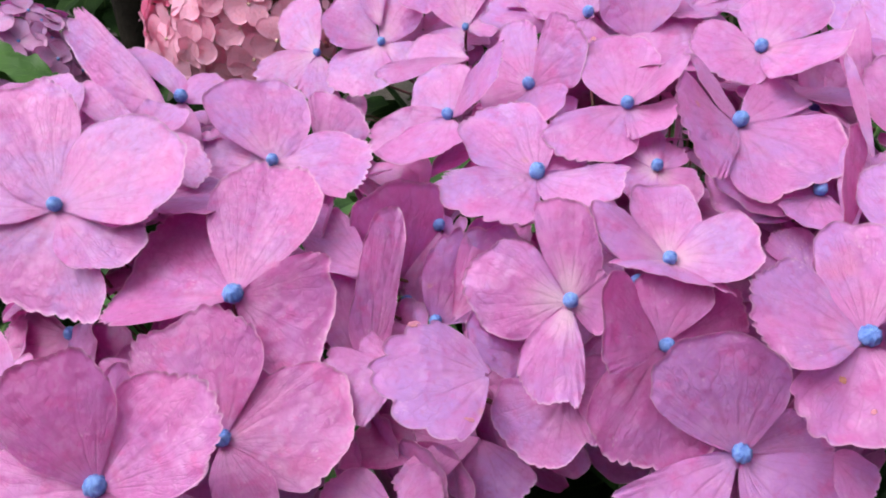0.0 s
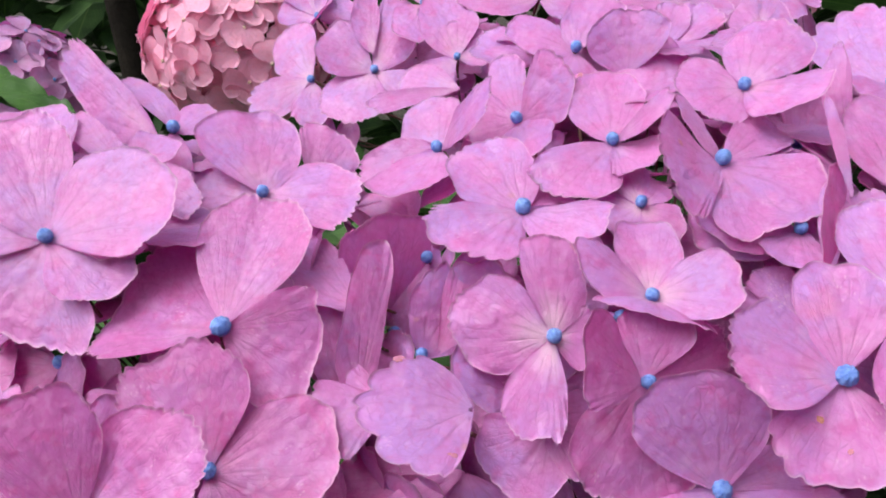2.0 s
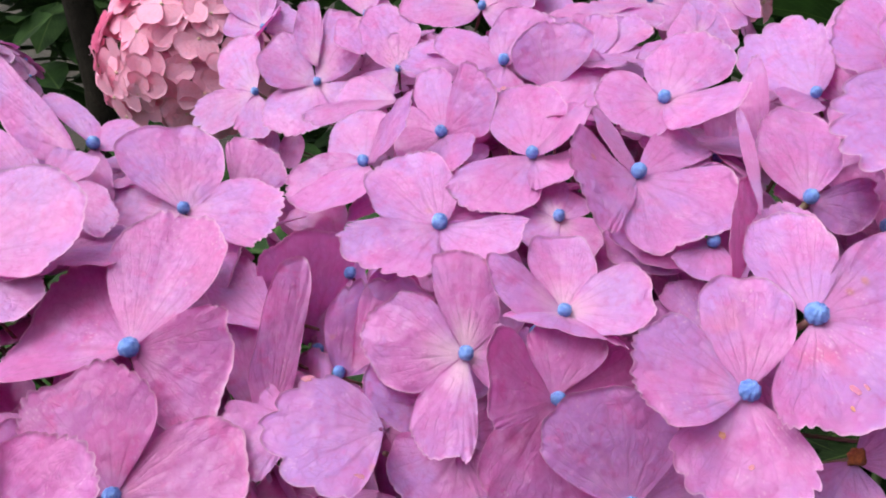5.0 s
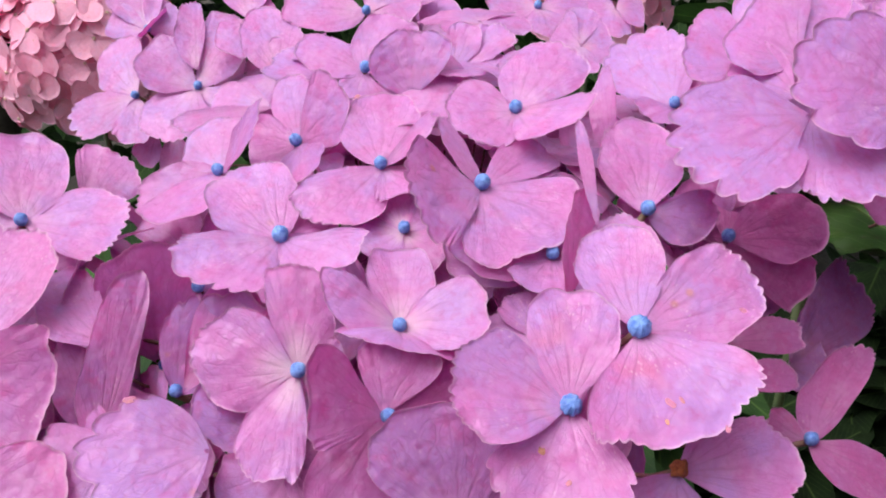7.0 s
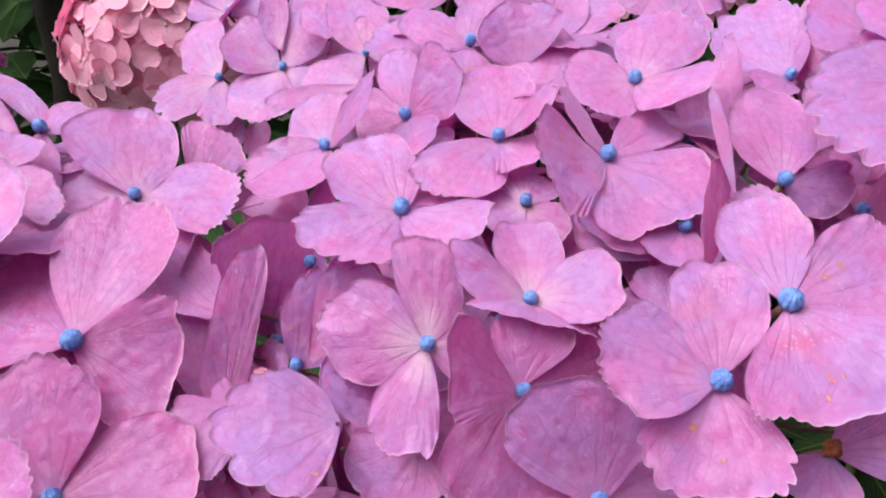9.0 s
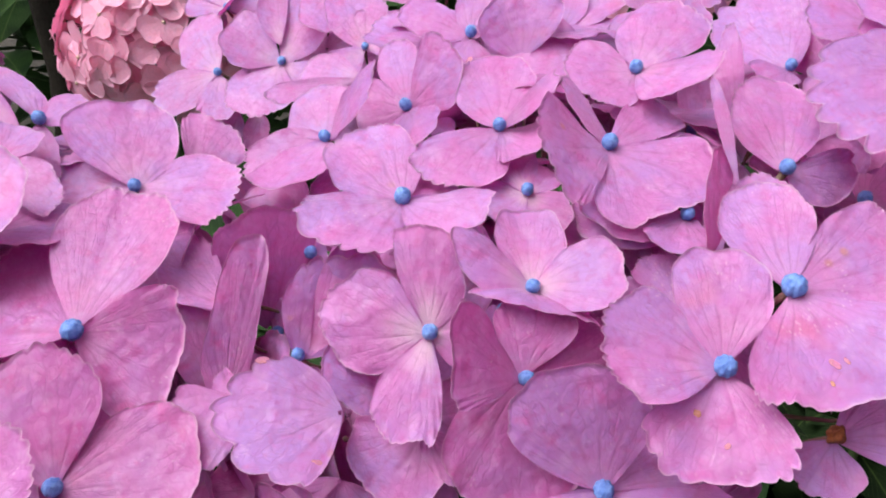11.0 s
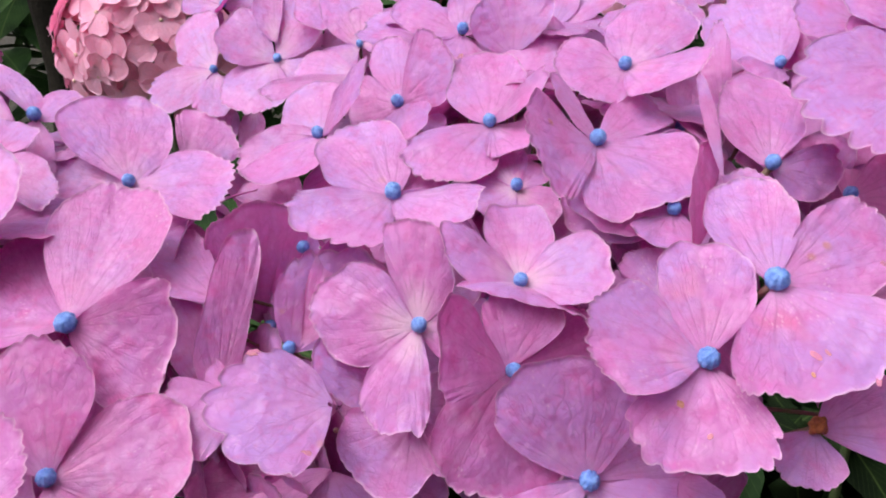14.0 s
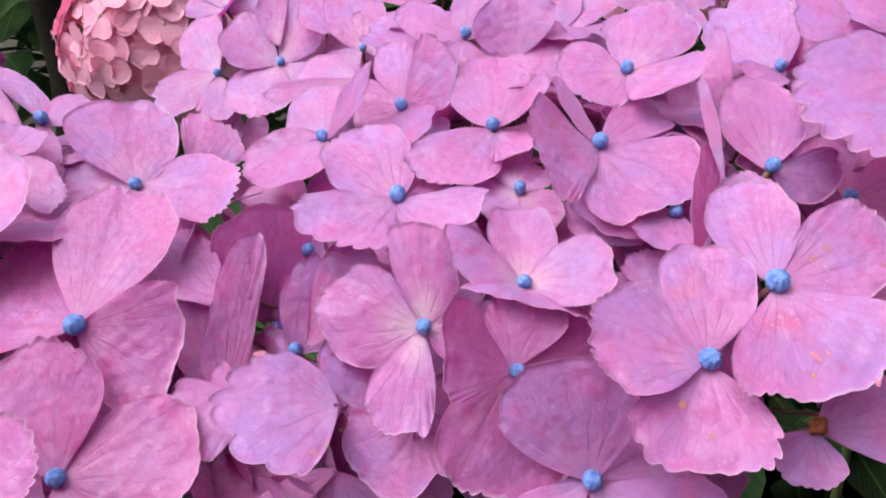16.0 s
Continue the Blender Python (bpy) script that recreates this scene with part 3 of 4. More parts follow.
floret(main, (0.1135, 0.1853, 0.8297), (-76, 71), 4.14, (0.2, 0, 0), 'bud', [
    (75, 24, 8, 34, 13.5, 9.7, 0.41, 0.57, 0.05, 1),
    (21, 1, 60, 24, 3, 9.5, 0.6, 0.36, 0, 1),
])
worn = floret(main, (0.1014, 0.1491, 0.8184), (-101, 63), 5.4, (0, 0, 1), 'open', [
    (90, 27, -13, 29.8, 10.2, 9.2, 0.54, 0.6, 0.05, 0.5),
    (27, 14, 29, 33.1, 8.8, 12.7, 0.68, 0.5, 0.03, 1),
    (-78, -22, 11, 26.7, 17.8, 18.6, 0.59, 0.73, 0.1, 1),
])
blemish(worn, 2, 0.8, 18.8, 1.7, BLEACH, "bleached scab", 41)
blemish(worn, 2, -1.3, 17.6, 1.1, BLEACH, "bleached scab", 42)
blemish(worn, 2, 3.1, 20.4, 1.0, SCAB, "brown scab", 43)
blemish(worn, 2, -7.5, 25.5, 1.4, BLEACH, "bleached scab", 44)
blemish(worn, 1, 8.5, 22.7, 1.3, BLEACH, "bleached scab", 45)
worn = floret(main, (0.0855, 0.1385, 0.8067), (-91, 51), 4.86, (0, 0, 0.6), 'open', [
    (82, 38, -0, 26.1, 9.2, 10.9, 0.63, 0.62, 0.03, 0.4),
    (181, 16, -24, 26.7, 11.6, 13.6, 0.63, 0.54, 0.09, 1),
    (-92, -29, 7, 22.7, 10.8, 18.1, 0.74, 0.62, 0.11, 1.6),
])
blemish(worn, 2, 7.0, 9.4, 1.5, SCAB, "brown scab", 40)
blemish(worn, 2, 2.1, 15.1, 1.1, BLEACH, "bleached scab", 51)
floret(main, (0.0492, 0.1509, 0.7959), (-58, 35), 3.78, (0, 0, 0, 0.7), 'bud', [
    (-137, 16, -61, 21.7, 3, 17.4, 0.79, 0.82, 0.12, 0.3),
    (96, 48, 6, 16.2, 4.9, 14.5, 0.8, 0.73, 0.04, 0.3),
    (-111, -56, -27, 28.5, 15.3, 13.9, 0.56, 0.5, 0.04, 1),
    (28, -5, 54, 27.1, 10.4, 3, 0.82, 0.69, 0.08, 1),
])
floret(main, (0.0644, 0.1371, 0.7773), (-90, 53), 4.68, (0, 1, 0, 0.3), 'open', [
    (149, 56, -57, 28.9, 10.8, 17.1, 0.71, 0.5, 0.07, 0.5),
    (13, -3, 14, 23.3, 9.7, 3, 0.76, 0.81, 0.04, 1),
    (-49, -29, 23, 22, 18.7, 8.2, 0.82, 0.55, 0.04, 1),
    (-164, -12, -35, 30.1, 13, 3, 0.58, 0.49, 0.06, 1),
])
floret(main, (0.0815, 0.1321, 0.7821), (-90, 70), 0, (0, 0, 0), 'bud', [
    (-20, -19, 29, 10.5, 3.2, 7.9, 0.38, 0.5, -0.02, 1),
])
floret(main, (-0.0019, 0.1793, 0.7837), (-90, 70), 3.78, (0, 0.5, 0), 'bud', [
    (7, 46, 71, 32.8, 15, 10.5, 0.5, 0.73, 0.05, 1.5),
])
worn = floret(main, (0.0104, 0.1515, 0.7887), (-90, 70), 0, (0, 1, 0), 'bud', [
    (-171, 9, -31, 27.1, 16.5, 11.6, 0.36, 0.49, 0.1, 2.2),
])
blemish(worn, 0, 11.2, 17.2, 1.9, BLEACH, "bleached patch", 48)
blemish(worn, 0, -11.9, 6.6, 1.6, BLEACH, "bleached patch", 49)
floret(main, (0.0215, 0.1645, 0.7838), (-49, 58), 0, (0.2, 1, 0), 'bud', [
    (-180, 40, -25, 19.1, 11, 7.9, 0.36, 0.83, 0.11, 1),
])
floret(main, (0.0274, 0.1494, 0.7848), (-119, 57), 0, (0, 0, 0), 'bud', [
    (-143, -48, -24, 17.5, 9.9, 13.9, 0.36, 0.41, 0.07, 1),
    (-55, -33, 22, 13.6, 7.9, 3, 0.79, 0.38, 0.1, 1),
])
floret(main, (0.0090, 0.1555, 0.7665), (-90, 70), 0, (0, 0, 0), 'bud', [
    (-107, -53, -15, 15.3, 14.7, 9.4, 0.49, 0.59, 0.06, 1),
    (-160, -19, -22, 24.3, 5.7, 3.5, 0.82, 0.43, 0.08, 1),
])
floret(main, (0.0063, 0.1558, 0.7628), (-90, 58), 0, (0, 0, 0, 1), 'bud', [
    (-180, -9, -15, 31.6, 3, 11.2, 0.52, 0.74, 0.1, 0.3),
])
floret(main, (-0.0109, 0.1399, 0.7584), (-90, 70), 0, (0, 0, 0), 'bud', [
    (171, 6, -33, 17.6, 6.8, 8.1, 0.38, 0.57, 0.02, 1),
    (3, 2, 33, 11.7, 10.2, 7.3, 0.48, 0.74, 0.04, 1),
])
floret(main, (-0.0012, 0.2139, 0.7942), (-90, 70), 4.14, (0, 0.3, 0), 'bud', [
    (-121, -53, 3, 23.3, 3, 6.9, 0.38, 0.4, 0, 1),
    (-107, -50, 28, 22.7, 3, 4.8, 0.38, 0.71, 0.02, 1),
    (109, 23, -8, 10.2, 3, 3, 0.68, 0.53, 0.04, 1),
    (24, -4, 50, 5.1, 3.6, 3.6, 0.38, 0.38, 0.06, 1),
])
floret(main, (-0.0104, 0.2038, 0.7748), (-69, 30), 3.96, (0, 0, 0, 1), 'bud', [
    (95, 18, -2, 20.4, 3.2, 3, 0.69, 0.68, -0.02, 0.3),
    (-162, -59, -38, 15.5, 3, 5.3, 0.72, 0.61, 0, 0.3),
])
floret(main, (-0.0174, 0.1645, 0.7770), (-63, 24), 0, (0, 0, 0, 0.5), 'bud', [
    (80, 40, 38, 46.6, 8.6, 3.7, 0.36, 0.36, 0.01, 0.5),
])
floret(main, (-0.0186, 0.1845, 0.7955), (-109, 74), 0, (0, 0, 0), 'bud', [
    (120, 12, -2, 33.4, 12.6, 4.2, 0.36, 0.75, 0.08, 0.5),
])
floret(main, (-0.0134, 0.2078, 0.7728), (-90, 32), 0, (0, 0, 0), 'bud', [
    (101, 89, 14, 38.9, 14, 14.5, 0.52, 0.64, -0, 0.9),
])
floret(main, (-0.0113, 0.1622, 0.7833), (-90, 70), 0, (0, 0, 0), 'bud', [
    (-131, -30, -21, 16.9, 3, 15.6, 0.5, 0.38, 0.06, 1),
    (138, 12, -51, 12, 6.5, 3, 0.38, 0.82, 0.08, 1),
])
floret(main, (0.0022, 0.1690, 0.7918), (-90, 70), 0, (0, 0, 0), 'bud', [
    (42, 30, 39, 28.8, 12.3, 5.1, 0.82, 0.82, 0.04, 1),
])
floret(main, (0.0483, 0.1791, 0.8002), (-90, 70), 0, (0, 0, 0), 'bud', [
    (120, 41, -13, 22.4, 9.8, 3, 0.82, 0.42, 0.02, 1),
])
floret(main, (0.0849, 0.1654, 0.8063), (-90, 70), 0, (0, 0, 0), 'bud', [
    (101, 33, -6, 12.8, 7.8, 5.4, 0.73, 0.56, 0, 1),
    (177, -9, -30, 13.4, 6.2, 8.3, 0.82, 0.57, 0.02, 1),
])
floret(main, (0.0471, 0.1728, 0.7990), (-90, 70), 4.5, (0, 0, 0), 'bud', [
    (180, -24, -45, 4.7, 3, 3.5, 0.38, 0.38, -0.02, 1),
])
floret(right, (0.1590, 0.2009, 0.8500), (-113, 67), 0, (0, 0.6, 0), 'bud', [
    (-161, -12, -30, 44.3, 17, 18, 0.55, 0.36, 0.04, 2.2),
    (-94, -28, 6, 28.1, 19.2, 9, 0.62, 0.84, -0.03, 1.5),
])
floret(right, (0.1778, 0.1888, 0.8573), (-124, 69), 0, (0, 0.7, 0), 'bud', [
    (171, 13, -53, 31.1, 16.6, 19.3, 0.41, 0.4, 0.04, 2.2),
    (70, 27, 9, 35.8, 15.8, 13.9, 0.57, 0.82, -0.04, 1),
])
floret(right, (0.1673, 0.2266, 0.8586), (-90, 70), 0, (0, 0.4, 0), 'bud', [
    (144, 23, -29, 21.3, 16.1, 26, 0.43, 0.64, 0.09, 1),
    (63, 29, 14, 37.7, 9.9, 11.5, 0.62, 0.82, 0.12, 1),
])
floret(right, (0.1627, 0.2156, 0.8512), (-90, 70), 0, (0, 0.3, 0), 'bud', [
    (145, 14, -29, 20.4, 7.6, 13.1, 0.5, 0.6, 0.07, 1),
])
floret(right, (0.1618, 0.2441, 0.8520), (-90, 70), 0, (0, 0.4, 0), 'bud', [
    (163, 13, -29, 20.5, 15.3, 20.6, 0.6, 0.58, 0.06, 1),
])
floret(right, (0.1461, 0.2594, 0.8350), (-83, 82), 4.14, (0, 1, 0), 'bud', [
    (87, 33, -18, 37.4, 20.8, 9.1, 0.48, 0.49, 0.03, 1.4),
    (-146, -8, -22, 12.4, 6.4, 8.6, 0.38, 0.82, 0.06, 1),
])
floret(right, (0.1872, 0.2446, 0.8591), (-90, 70), 0, (0.3, 0.3, 0), 'bud', [
    (83, 29, 2, 26.8, 11, 12.4, 0.38, 0.64, 0.02, 1),
    (177, -2, -33, 13.2, 7, 14.3, 0.62, 0.44, 0.04, 1),
])
# a fourth tint of 1 here paints the florets' shade as deep rose
floret(right, (0.1410, 0.1960, 0.8170), (-90, 70), 4.14, (0, 0, 0, 1), 'bud', [
    (11, 10, 40, 29.6, 9.3, 11.3, 0.51, 0.53, -0, 0.3),
    (53, 19, 11, 24.5, 5.6, 10.9, 0.42, 0.82, 0.02, 1),
    (-4, -42, 78, 30.2, 13.2, 3, 0.82, 0.46, 0.04, 0.4),
])
floret(main, (0.1702, 0.1992, 0.7741), (-90, 70), 0, (0.2, 0.8, 0), 'bud', [
    (48, 32, 38, 27.4, 3.7, 12.1, 0.64, 0.57, -0.01, 1),
    (29, 15, 53, 41.3, 17.2, 6.4, 0.8, 0.67, 0, 1),
    (-34, -20, 27, 9.9, 12.9, 6.9, 0.38, 0.38, 0.02, 1),
])
floret(main, (0.1444, 0.1902, 0.7883), (-90, 70), 0, (0, 0, 0, 1), 'bud', [
    (-4, 6, 49, 21.7, 6.4, 4, 0.47, 0.7, -0.04, 1),
])
floret(main, (0.1429, 0.1831, 0.7803), (-90, 70), 0, (0, 0, 0, 1), 'bud', [
    (-5, 2, 41, 19.2, 6.3, 3.1, 0.69, 0.64, 0.12, 1),
])
floret(main, (0.1634, 0.1714, 0.7683), (-90, 70), 4.32, (0, 0, 0, 1), 'bud', [
    (34, 35, 25, 32.5, 9.6, 3, 0.36, 0.37, 0.08, 1),
    (-25, -15, 24, 26, 5.6, 11, 0.53, 0.38, 0.12, 1),
    (124, 3, -76, 12.2, 5.9, 4.6, 0.6, 0.82, -0.04, 1),
])
floret(main, (0.1096, 0.1355, 0.7917), (-90, 70), 4.5, (0, 0.2, 0), 'dead', [
    (2, 2, 34, 28.7, 9.9, 9.1, 0.63, 0.59, 0.07, 1),
    (31, 13, 23, 17.5, 4.7, 3.8, 0.82, 0.82, 0.1, 1),
    (-132, -26, -22, 13, 8.4, 7, 0.38, 0.73, 0.12, 1),
])
floret(left, (-0.0505, 0.1710, 0.7970), (-93, 61), 5.4, (0, 0.1, 0, 0.7), 'open', [
    (80, 27, 6, 44.7, 13.8, 14.1, 0.58, 0.58, 0.04, 1),
    (-187, 1, -7, 30.7, 14.4, 33, 0.84, 0.84, 0.12, 1),
    (-3, 2, 64, 25.1, 10.6, 18.5, 0.78, 0.5, 0.12, 1),
])
floret(left, (-0.0502, 0.1459, 0.7740), (-80, 72), 4.5, (0, 0.2, 0, 0.9), 'open', [
    (133, 45, -27, 31.3, 11.6, 17.8, 0.66, 0.52, 0.03, 1),
    (25, 17, 34, 31.1, 8.6, 19.7, 0.62, 0.44, 0.04, 1),
    (-70, -24, 7, 18.8, 9.9, 4.2, 0.82, 0.57, 0.08, 1),
])
floret(left, (-0.0705, 0.1258, 0.7788), (-90, 70), 5.04, (0, 0.5, 0, 0.9), 'open', [
    (155, 57, -57, 31, 9.3, 15, 0.57, 0.62, -0.03, 1),
    (9, 37, 40, 31.2, 14.7, 12.1, 0.58, 0.67, 0.07, 1),
    (-177, -2, -33, 24.2, 7.4, 9, 0.48, 0.82, 0.06, 1),
    (-48, -12, 19, 19.5, 12.2, 8.7, 0.79, 0.5, 0.08, 1),
])
floret(left, (-0.0980, 0.1900, 0.8118), (-90, 70), 4.32, (0, 0, 0), 'bud', [
    (-175, 2, -33, 23.4, 4.8, 8.1, 0.57, 0.74, 0, 1),
    (122, 33, -7, 44.4, 10.7, 12.8, 0.36, 0.63, 0.03, 1),
    (16, 23, 29, 35.3, 19.6, 16.6, 0.5, 0.61, 0.03, 1),
    (-115, -43, -18, 26.4, 23.2, 15.4, 0.76, 0.49, 0.06, 1),
    (-25, -15, 26, 25.6, 9, 11.7, 0.84, 0.56, 0.08, 1),
])
floret(left, (-0.0824, 0.2364, 0.8227), (-90, 41), 0, (0.3, 0.1, 0), 'bud', [
    (139, 27, -50, 52, 12, 3, 0.36, 0.36, -0.07, 1.4),
])
floret(left, (-0.0798, 0.2448, 0.8227), (-90, 70), 4.5, (0, 0.5, 0), 'bud', [
    (136, 22, -8, 29.3, 3, 6.2, 0.84, 0.37, -0.04, 1),
    (45, 15, 17, 16.2, 7.1, 6.2, 0.58, 0.36, -0.02, 1),
    (-65, -37, 9, 20.1, 3, 4.9, 0.52, 0.38, 0, 1),
])
floret(left, (-0.0852, 0.2171, 0.8184), (-90, 70), 0, (0.2, 0, 0), 'bud', [
    (134, 24, -20, 31.9, 6.2, 3, 0.73, 0.43, 0.12, 1),
    (127, 28, -19, 18.5, 8.4, 3, 0.64, 0.38, -0.04, 1),
])
floret(left, (-0.1048, 0.2117, 0.8189), (-90, 70), 0, (0, 0, 0), 'bud', [
    (108, 27, -9, 31.4, 12.6, 7.7, 0.72, 0.65, 0.1, 1),
])
floret(left, (-0.0500, 0.2268, 0.8090), (-90, 70), 4.14, (0.3, 0, 0), 'bud', [
    (109, 35, 3, 32.6, 16.6, 14, 0.62, 0.5, 0.04, 0.4),
    (-10, 5, 17, 30, 15.1, 14.9, 0.5, 0.84, 0.01, 1),
    (-179, -3, -22, 26.9, 12.3, 14.3, 0.69, 0.67, 0.12, 1),
])
floret(left, (-0.0391, 0.2458, 0.8042), (-88, 51), 0, (0.1, 0, 0), 'bud', [
    (97, 41, 8, 24.1, 3, 16, 0.8, 0.36, 0.03, 1),
])
floret(left, (-0.0301, 0.2204, 0.8033), (-90, 70), 0, (0.3, 0, 0), 'bud', [
    (-179, -1, -33, 13.3, 6, 9.7, 0.49, 0.54, 0.04, 1),
    (37, 7, -21, 17.8, 3, 3.4, 0.46, 0.82, 0.06, 1),
])
floret(left, (-0.1068, 0.1988, 0.7669), (-90, 70), 4.5, (0, 0, 0, 1), 'bud', [
    (-160, -13, -31, 19, 11.7, 12.3, 0.69, 0.64, 0.02, 1),
    (-12, -3, 62, 18.1, 4.8, 6.5, 0.38, 0.38, 0.04, 1),
    (162, 8, -31, 21.1, 8.3, 5.2, 0.82, 0.79, 0.06, 1),
])
floret(left, (-0.0746, 0.1680, 0.7792), (-90, 70), 0, (0, 0, 0), 'bud', [
    (-152, -24, -31, 10.1, 7.3, 7.4, 0.38, 0.79, 0, 1),
])
floret(left, (-0.0950, 0.1445, 0.7777), (-90, 70), 0, (0, 0, 0), 'bud', [
    (122, 26, -16, 19.9, 7.5, 7.1, 0.82, 0.8, -0.02, 1),
    (126, 23, -14, 35.7, 6.1, 4.4, 0.82, 0.61, 0, 1),
])
# paler tint on the back florets: own paleness, and brighter light painted in
floret(back, (-0.0631, 0.4131, 0.7920), (-122, 41), 4.5, (0.5, 0.3, 0), 'bud', [
    (115, 30, -33, 40.4, 16.7, 11, 0.51, 0.84, -0.05, 1),
    (183, -20, -41, 36.8, 14.5, 8.5, 0.55, 0.56, -0.03, 1.5),
    (-87, -30, 1, 29.5, 11.2, 9.4, 0.8, 0.81, 0, 1),
])
floret(back, (-0.0293, 0.3936, 0.8024), (-59, 59), 4.5, (0.5, 0.3, 0), 'bud', [
    (134, 39, -29, 33.6, 20.2, 4.8, 0.36, 0.65, 0.09, 1),
    (-128, -30, -11, 32.1, 18.9, 16.3, 0.53, 0.5, -0.04, 1),
    (78, 40, 7, 47.9, 5.2, 16.8, 0.61, 0.38, -0.02, 1),
    (-47, -27, 38, 24.7, 14.2, 4.3, 0.73, 0.65, 0, 1),
])
floret(back, (-0.0297, 0.3976, 0.8101), (-90, 70), 0, (0.5, 0.2, 0), 'bud', [
    (97, 39, -1, 41.1, 9.9, 4, 0.5, 0.65, 0.1, 1),
])
floret(back, (-0.0648, 0.4607, 0.8142), (-90, 70), 4.05, (0.6, 0.3, 0), 'bud', [
    (112, 34, -12, 41.8, 16.6, 12.3, 0.6, 0.56, 0.08, 1),
    (171, 6, -33, 23.2, 9.7, 15.6, 0.38, 0.82, 0.1, 1),
    (40, 23, 25, 21.9, 20, 18.4, 0.82, 0.38, 0.12, 1),
])
floret(back, (0.0103, 0.3270, 0.8135), (-109, 72), 0, (0.4, 0.2, 0), 'bud', [
    (154, -1, -35, 27.4, 8.4, 10, 0.49, 0.69, 0.06, 1),
    (-167, -5, -33, 39.5, 7.5, 3, 0.76, 0.72, 0.08, 1),
])
floret(back, (0.0099, 0.3720, 0.8142), (-90, 70), 3.6, (0.5, 0.2, 0), 'bud', [
    (108, 34, -10, 41, 12.7, 15.8, 0.5, 0.54, 0.04, 1),
    (-141, -20, -26, 29.6, 12, 7.6, 0.7, 0.45, 0.06, 1),
    (27, 17, 29, 20.7, 19.5, 9.3, 0.4, 0.38, 0.08, 1),
])
floret(back, (-0.0062, 0.4142, 0.8301), (-90, 70), 4.14, (0.5, 0.1, 0), 'bud', [
    (-113, -27, -15, 24.1, 12, 11.6, 0.78, 0.38, 0.02, 1),
    (22, 10, 31, 16.1, 23.3, 15.4, 0.65, 0.79, 0.04, 1),
    (108, 29, -9, 31.9, 10.8, 14.4, 0.67, 0.6, 0.06, 1),
])
floret(back, (0.0487, 0.4002, 0.8369), (-90, 70), 4.68, (0.5, 0.1, 0), 'bud', [
    (174, 4, -33, 40.3, 14.5, 21, 0.38, 0.72, 0, 1),
    (-36, -16, 26, 19.7, 22.5, 7.5, 0.82, 0.63, 0.02, 1),
    (45, 21, 23, 35.1, 20.7, 18.2, 0.72, 0.82, 0.04, 1),
])
floret(back, (0.1357, 0.4297, 0.8361), (-90, 70), 4.5, (0.5, 0.1, 0), 'bud', [
    (-170, -7, -33, 26.3, 13.9, 17.8, 0.61, 0.43, -0.02, 1),
    (-1, -1, 33, 28.3, 11.8, 18.2, 0.6, 0.55, 0, 1),
    (-75, -26, 5, 23.8, 14.1, 10.3, 0.82, 0.53, 0.02, 1),
])
floret(back, (0.0755, 0.3964, 0.8260), (-90, 70), 3.6, (0.5, 0.2, 0), 'bud', [
    (160, 13, -31, 22.8, 11.4, 17.6, 0.38, 0.82, -0.04, 1),
    (26, 16, 29, 26.7, 26.9, 12.3, 0.7, 0.42, -0.02, 1),
    (-72, -24, 6, 15, 13.1, 13.6, 0.82, 0.44, 0, 1),
])
floret(back, (-0.0526, 0.4012, 0.7777), (-90, 70), 0, (0.5, 0.1, 0), 'bud', [
    (-120, -62, -21, 16.8, 5, 8.4, 0.56, 0.58, 0.12, 1),
])
floret(back, (-0.0426, 0.4000, 0.7776), (-90, 70), 0, (0.5, 0.1, 0), 'bud', [
    (-118, -62, -19, 20.6, 6.7, 5.2, 0.38, 0.47, 0.1, 1),
])
floret(main, (0.1050, 0.2262, 0.8249), (-90, 70), 3.78, (0, 0, 0), 'bud', [
    (42, 29, 33, 20.4, 11.1, 6.7, 0.57, 0.39, 0.08, 1),
    (110, 25, -18, 12.2, 4.9, 9.6, 0.38, 0.82, 0.1, 1),
    (-46, -18, 23, 11.7, 11.7, 8.2, 0.47, 0.56, 0.12, 1),
])
floret(left, (-0.0620, 0.2292, 0.7986), (-90, 70), 0, (0.2, 0, 0), 'bud', [
    (159, 13, -31, 20.7, 6.5, 10.9, 0.5, 0.82, 0.06, 1),
    (110, 27, -10, 22, 7.9, 7.6, 0.78, 0.65, 0.08, 1),
])
floret(left, (-0.0855, 0.2226, 0.8181), (-90, 70), 0, (0, 0, 0), 'bud', [
    (-36, -21, 26, 23.7, 10.1, 3, 0.5, 0.52, 0.04, 1),
    (70, 27, 11, 15.8, 6.6, 8.8, 0.7, 0.6, 0.06, 1),
])
floret(main, (-0.0058, 0.2292, 0.7986), (-90, 70), 0, (0, 0, 0), 'bud', [
    (153, 10, -32, 19.2, 3, 7.9, 0.54, 0.76, 0.02, 0.5),
    (108, 20, -6, 19.2, 6.6, 5.3, 0.8, 0.61, 0.04, 0.5),
])
floret(right, (0.1907, 0.2013, 0.8289), (-90, 70), 0, (0, 0, 0), 'bud', [
    (-159, -13, -31, 14.3, 6.7, 4, 0.82, 0.48, 0, 1),
])
floret(main, (-0.0203, 0.1740, 0.7713), (-90, 70), 0, (0, 0, 0, 0.3), 'bud', [
    (113, 52, -13, 29.9, 8.3, 7.5, 0.56, 0.58, -0.02, 1),
    (59, 36, 25, 18, 9.5, 8.1, 0.82, 0.82, 0, 1),
])
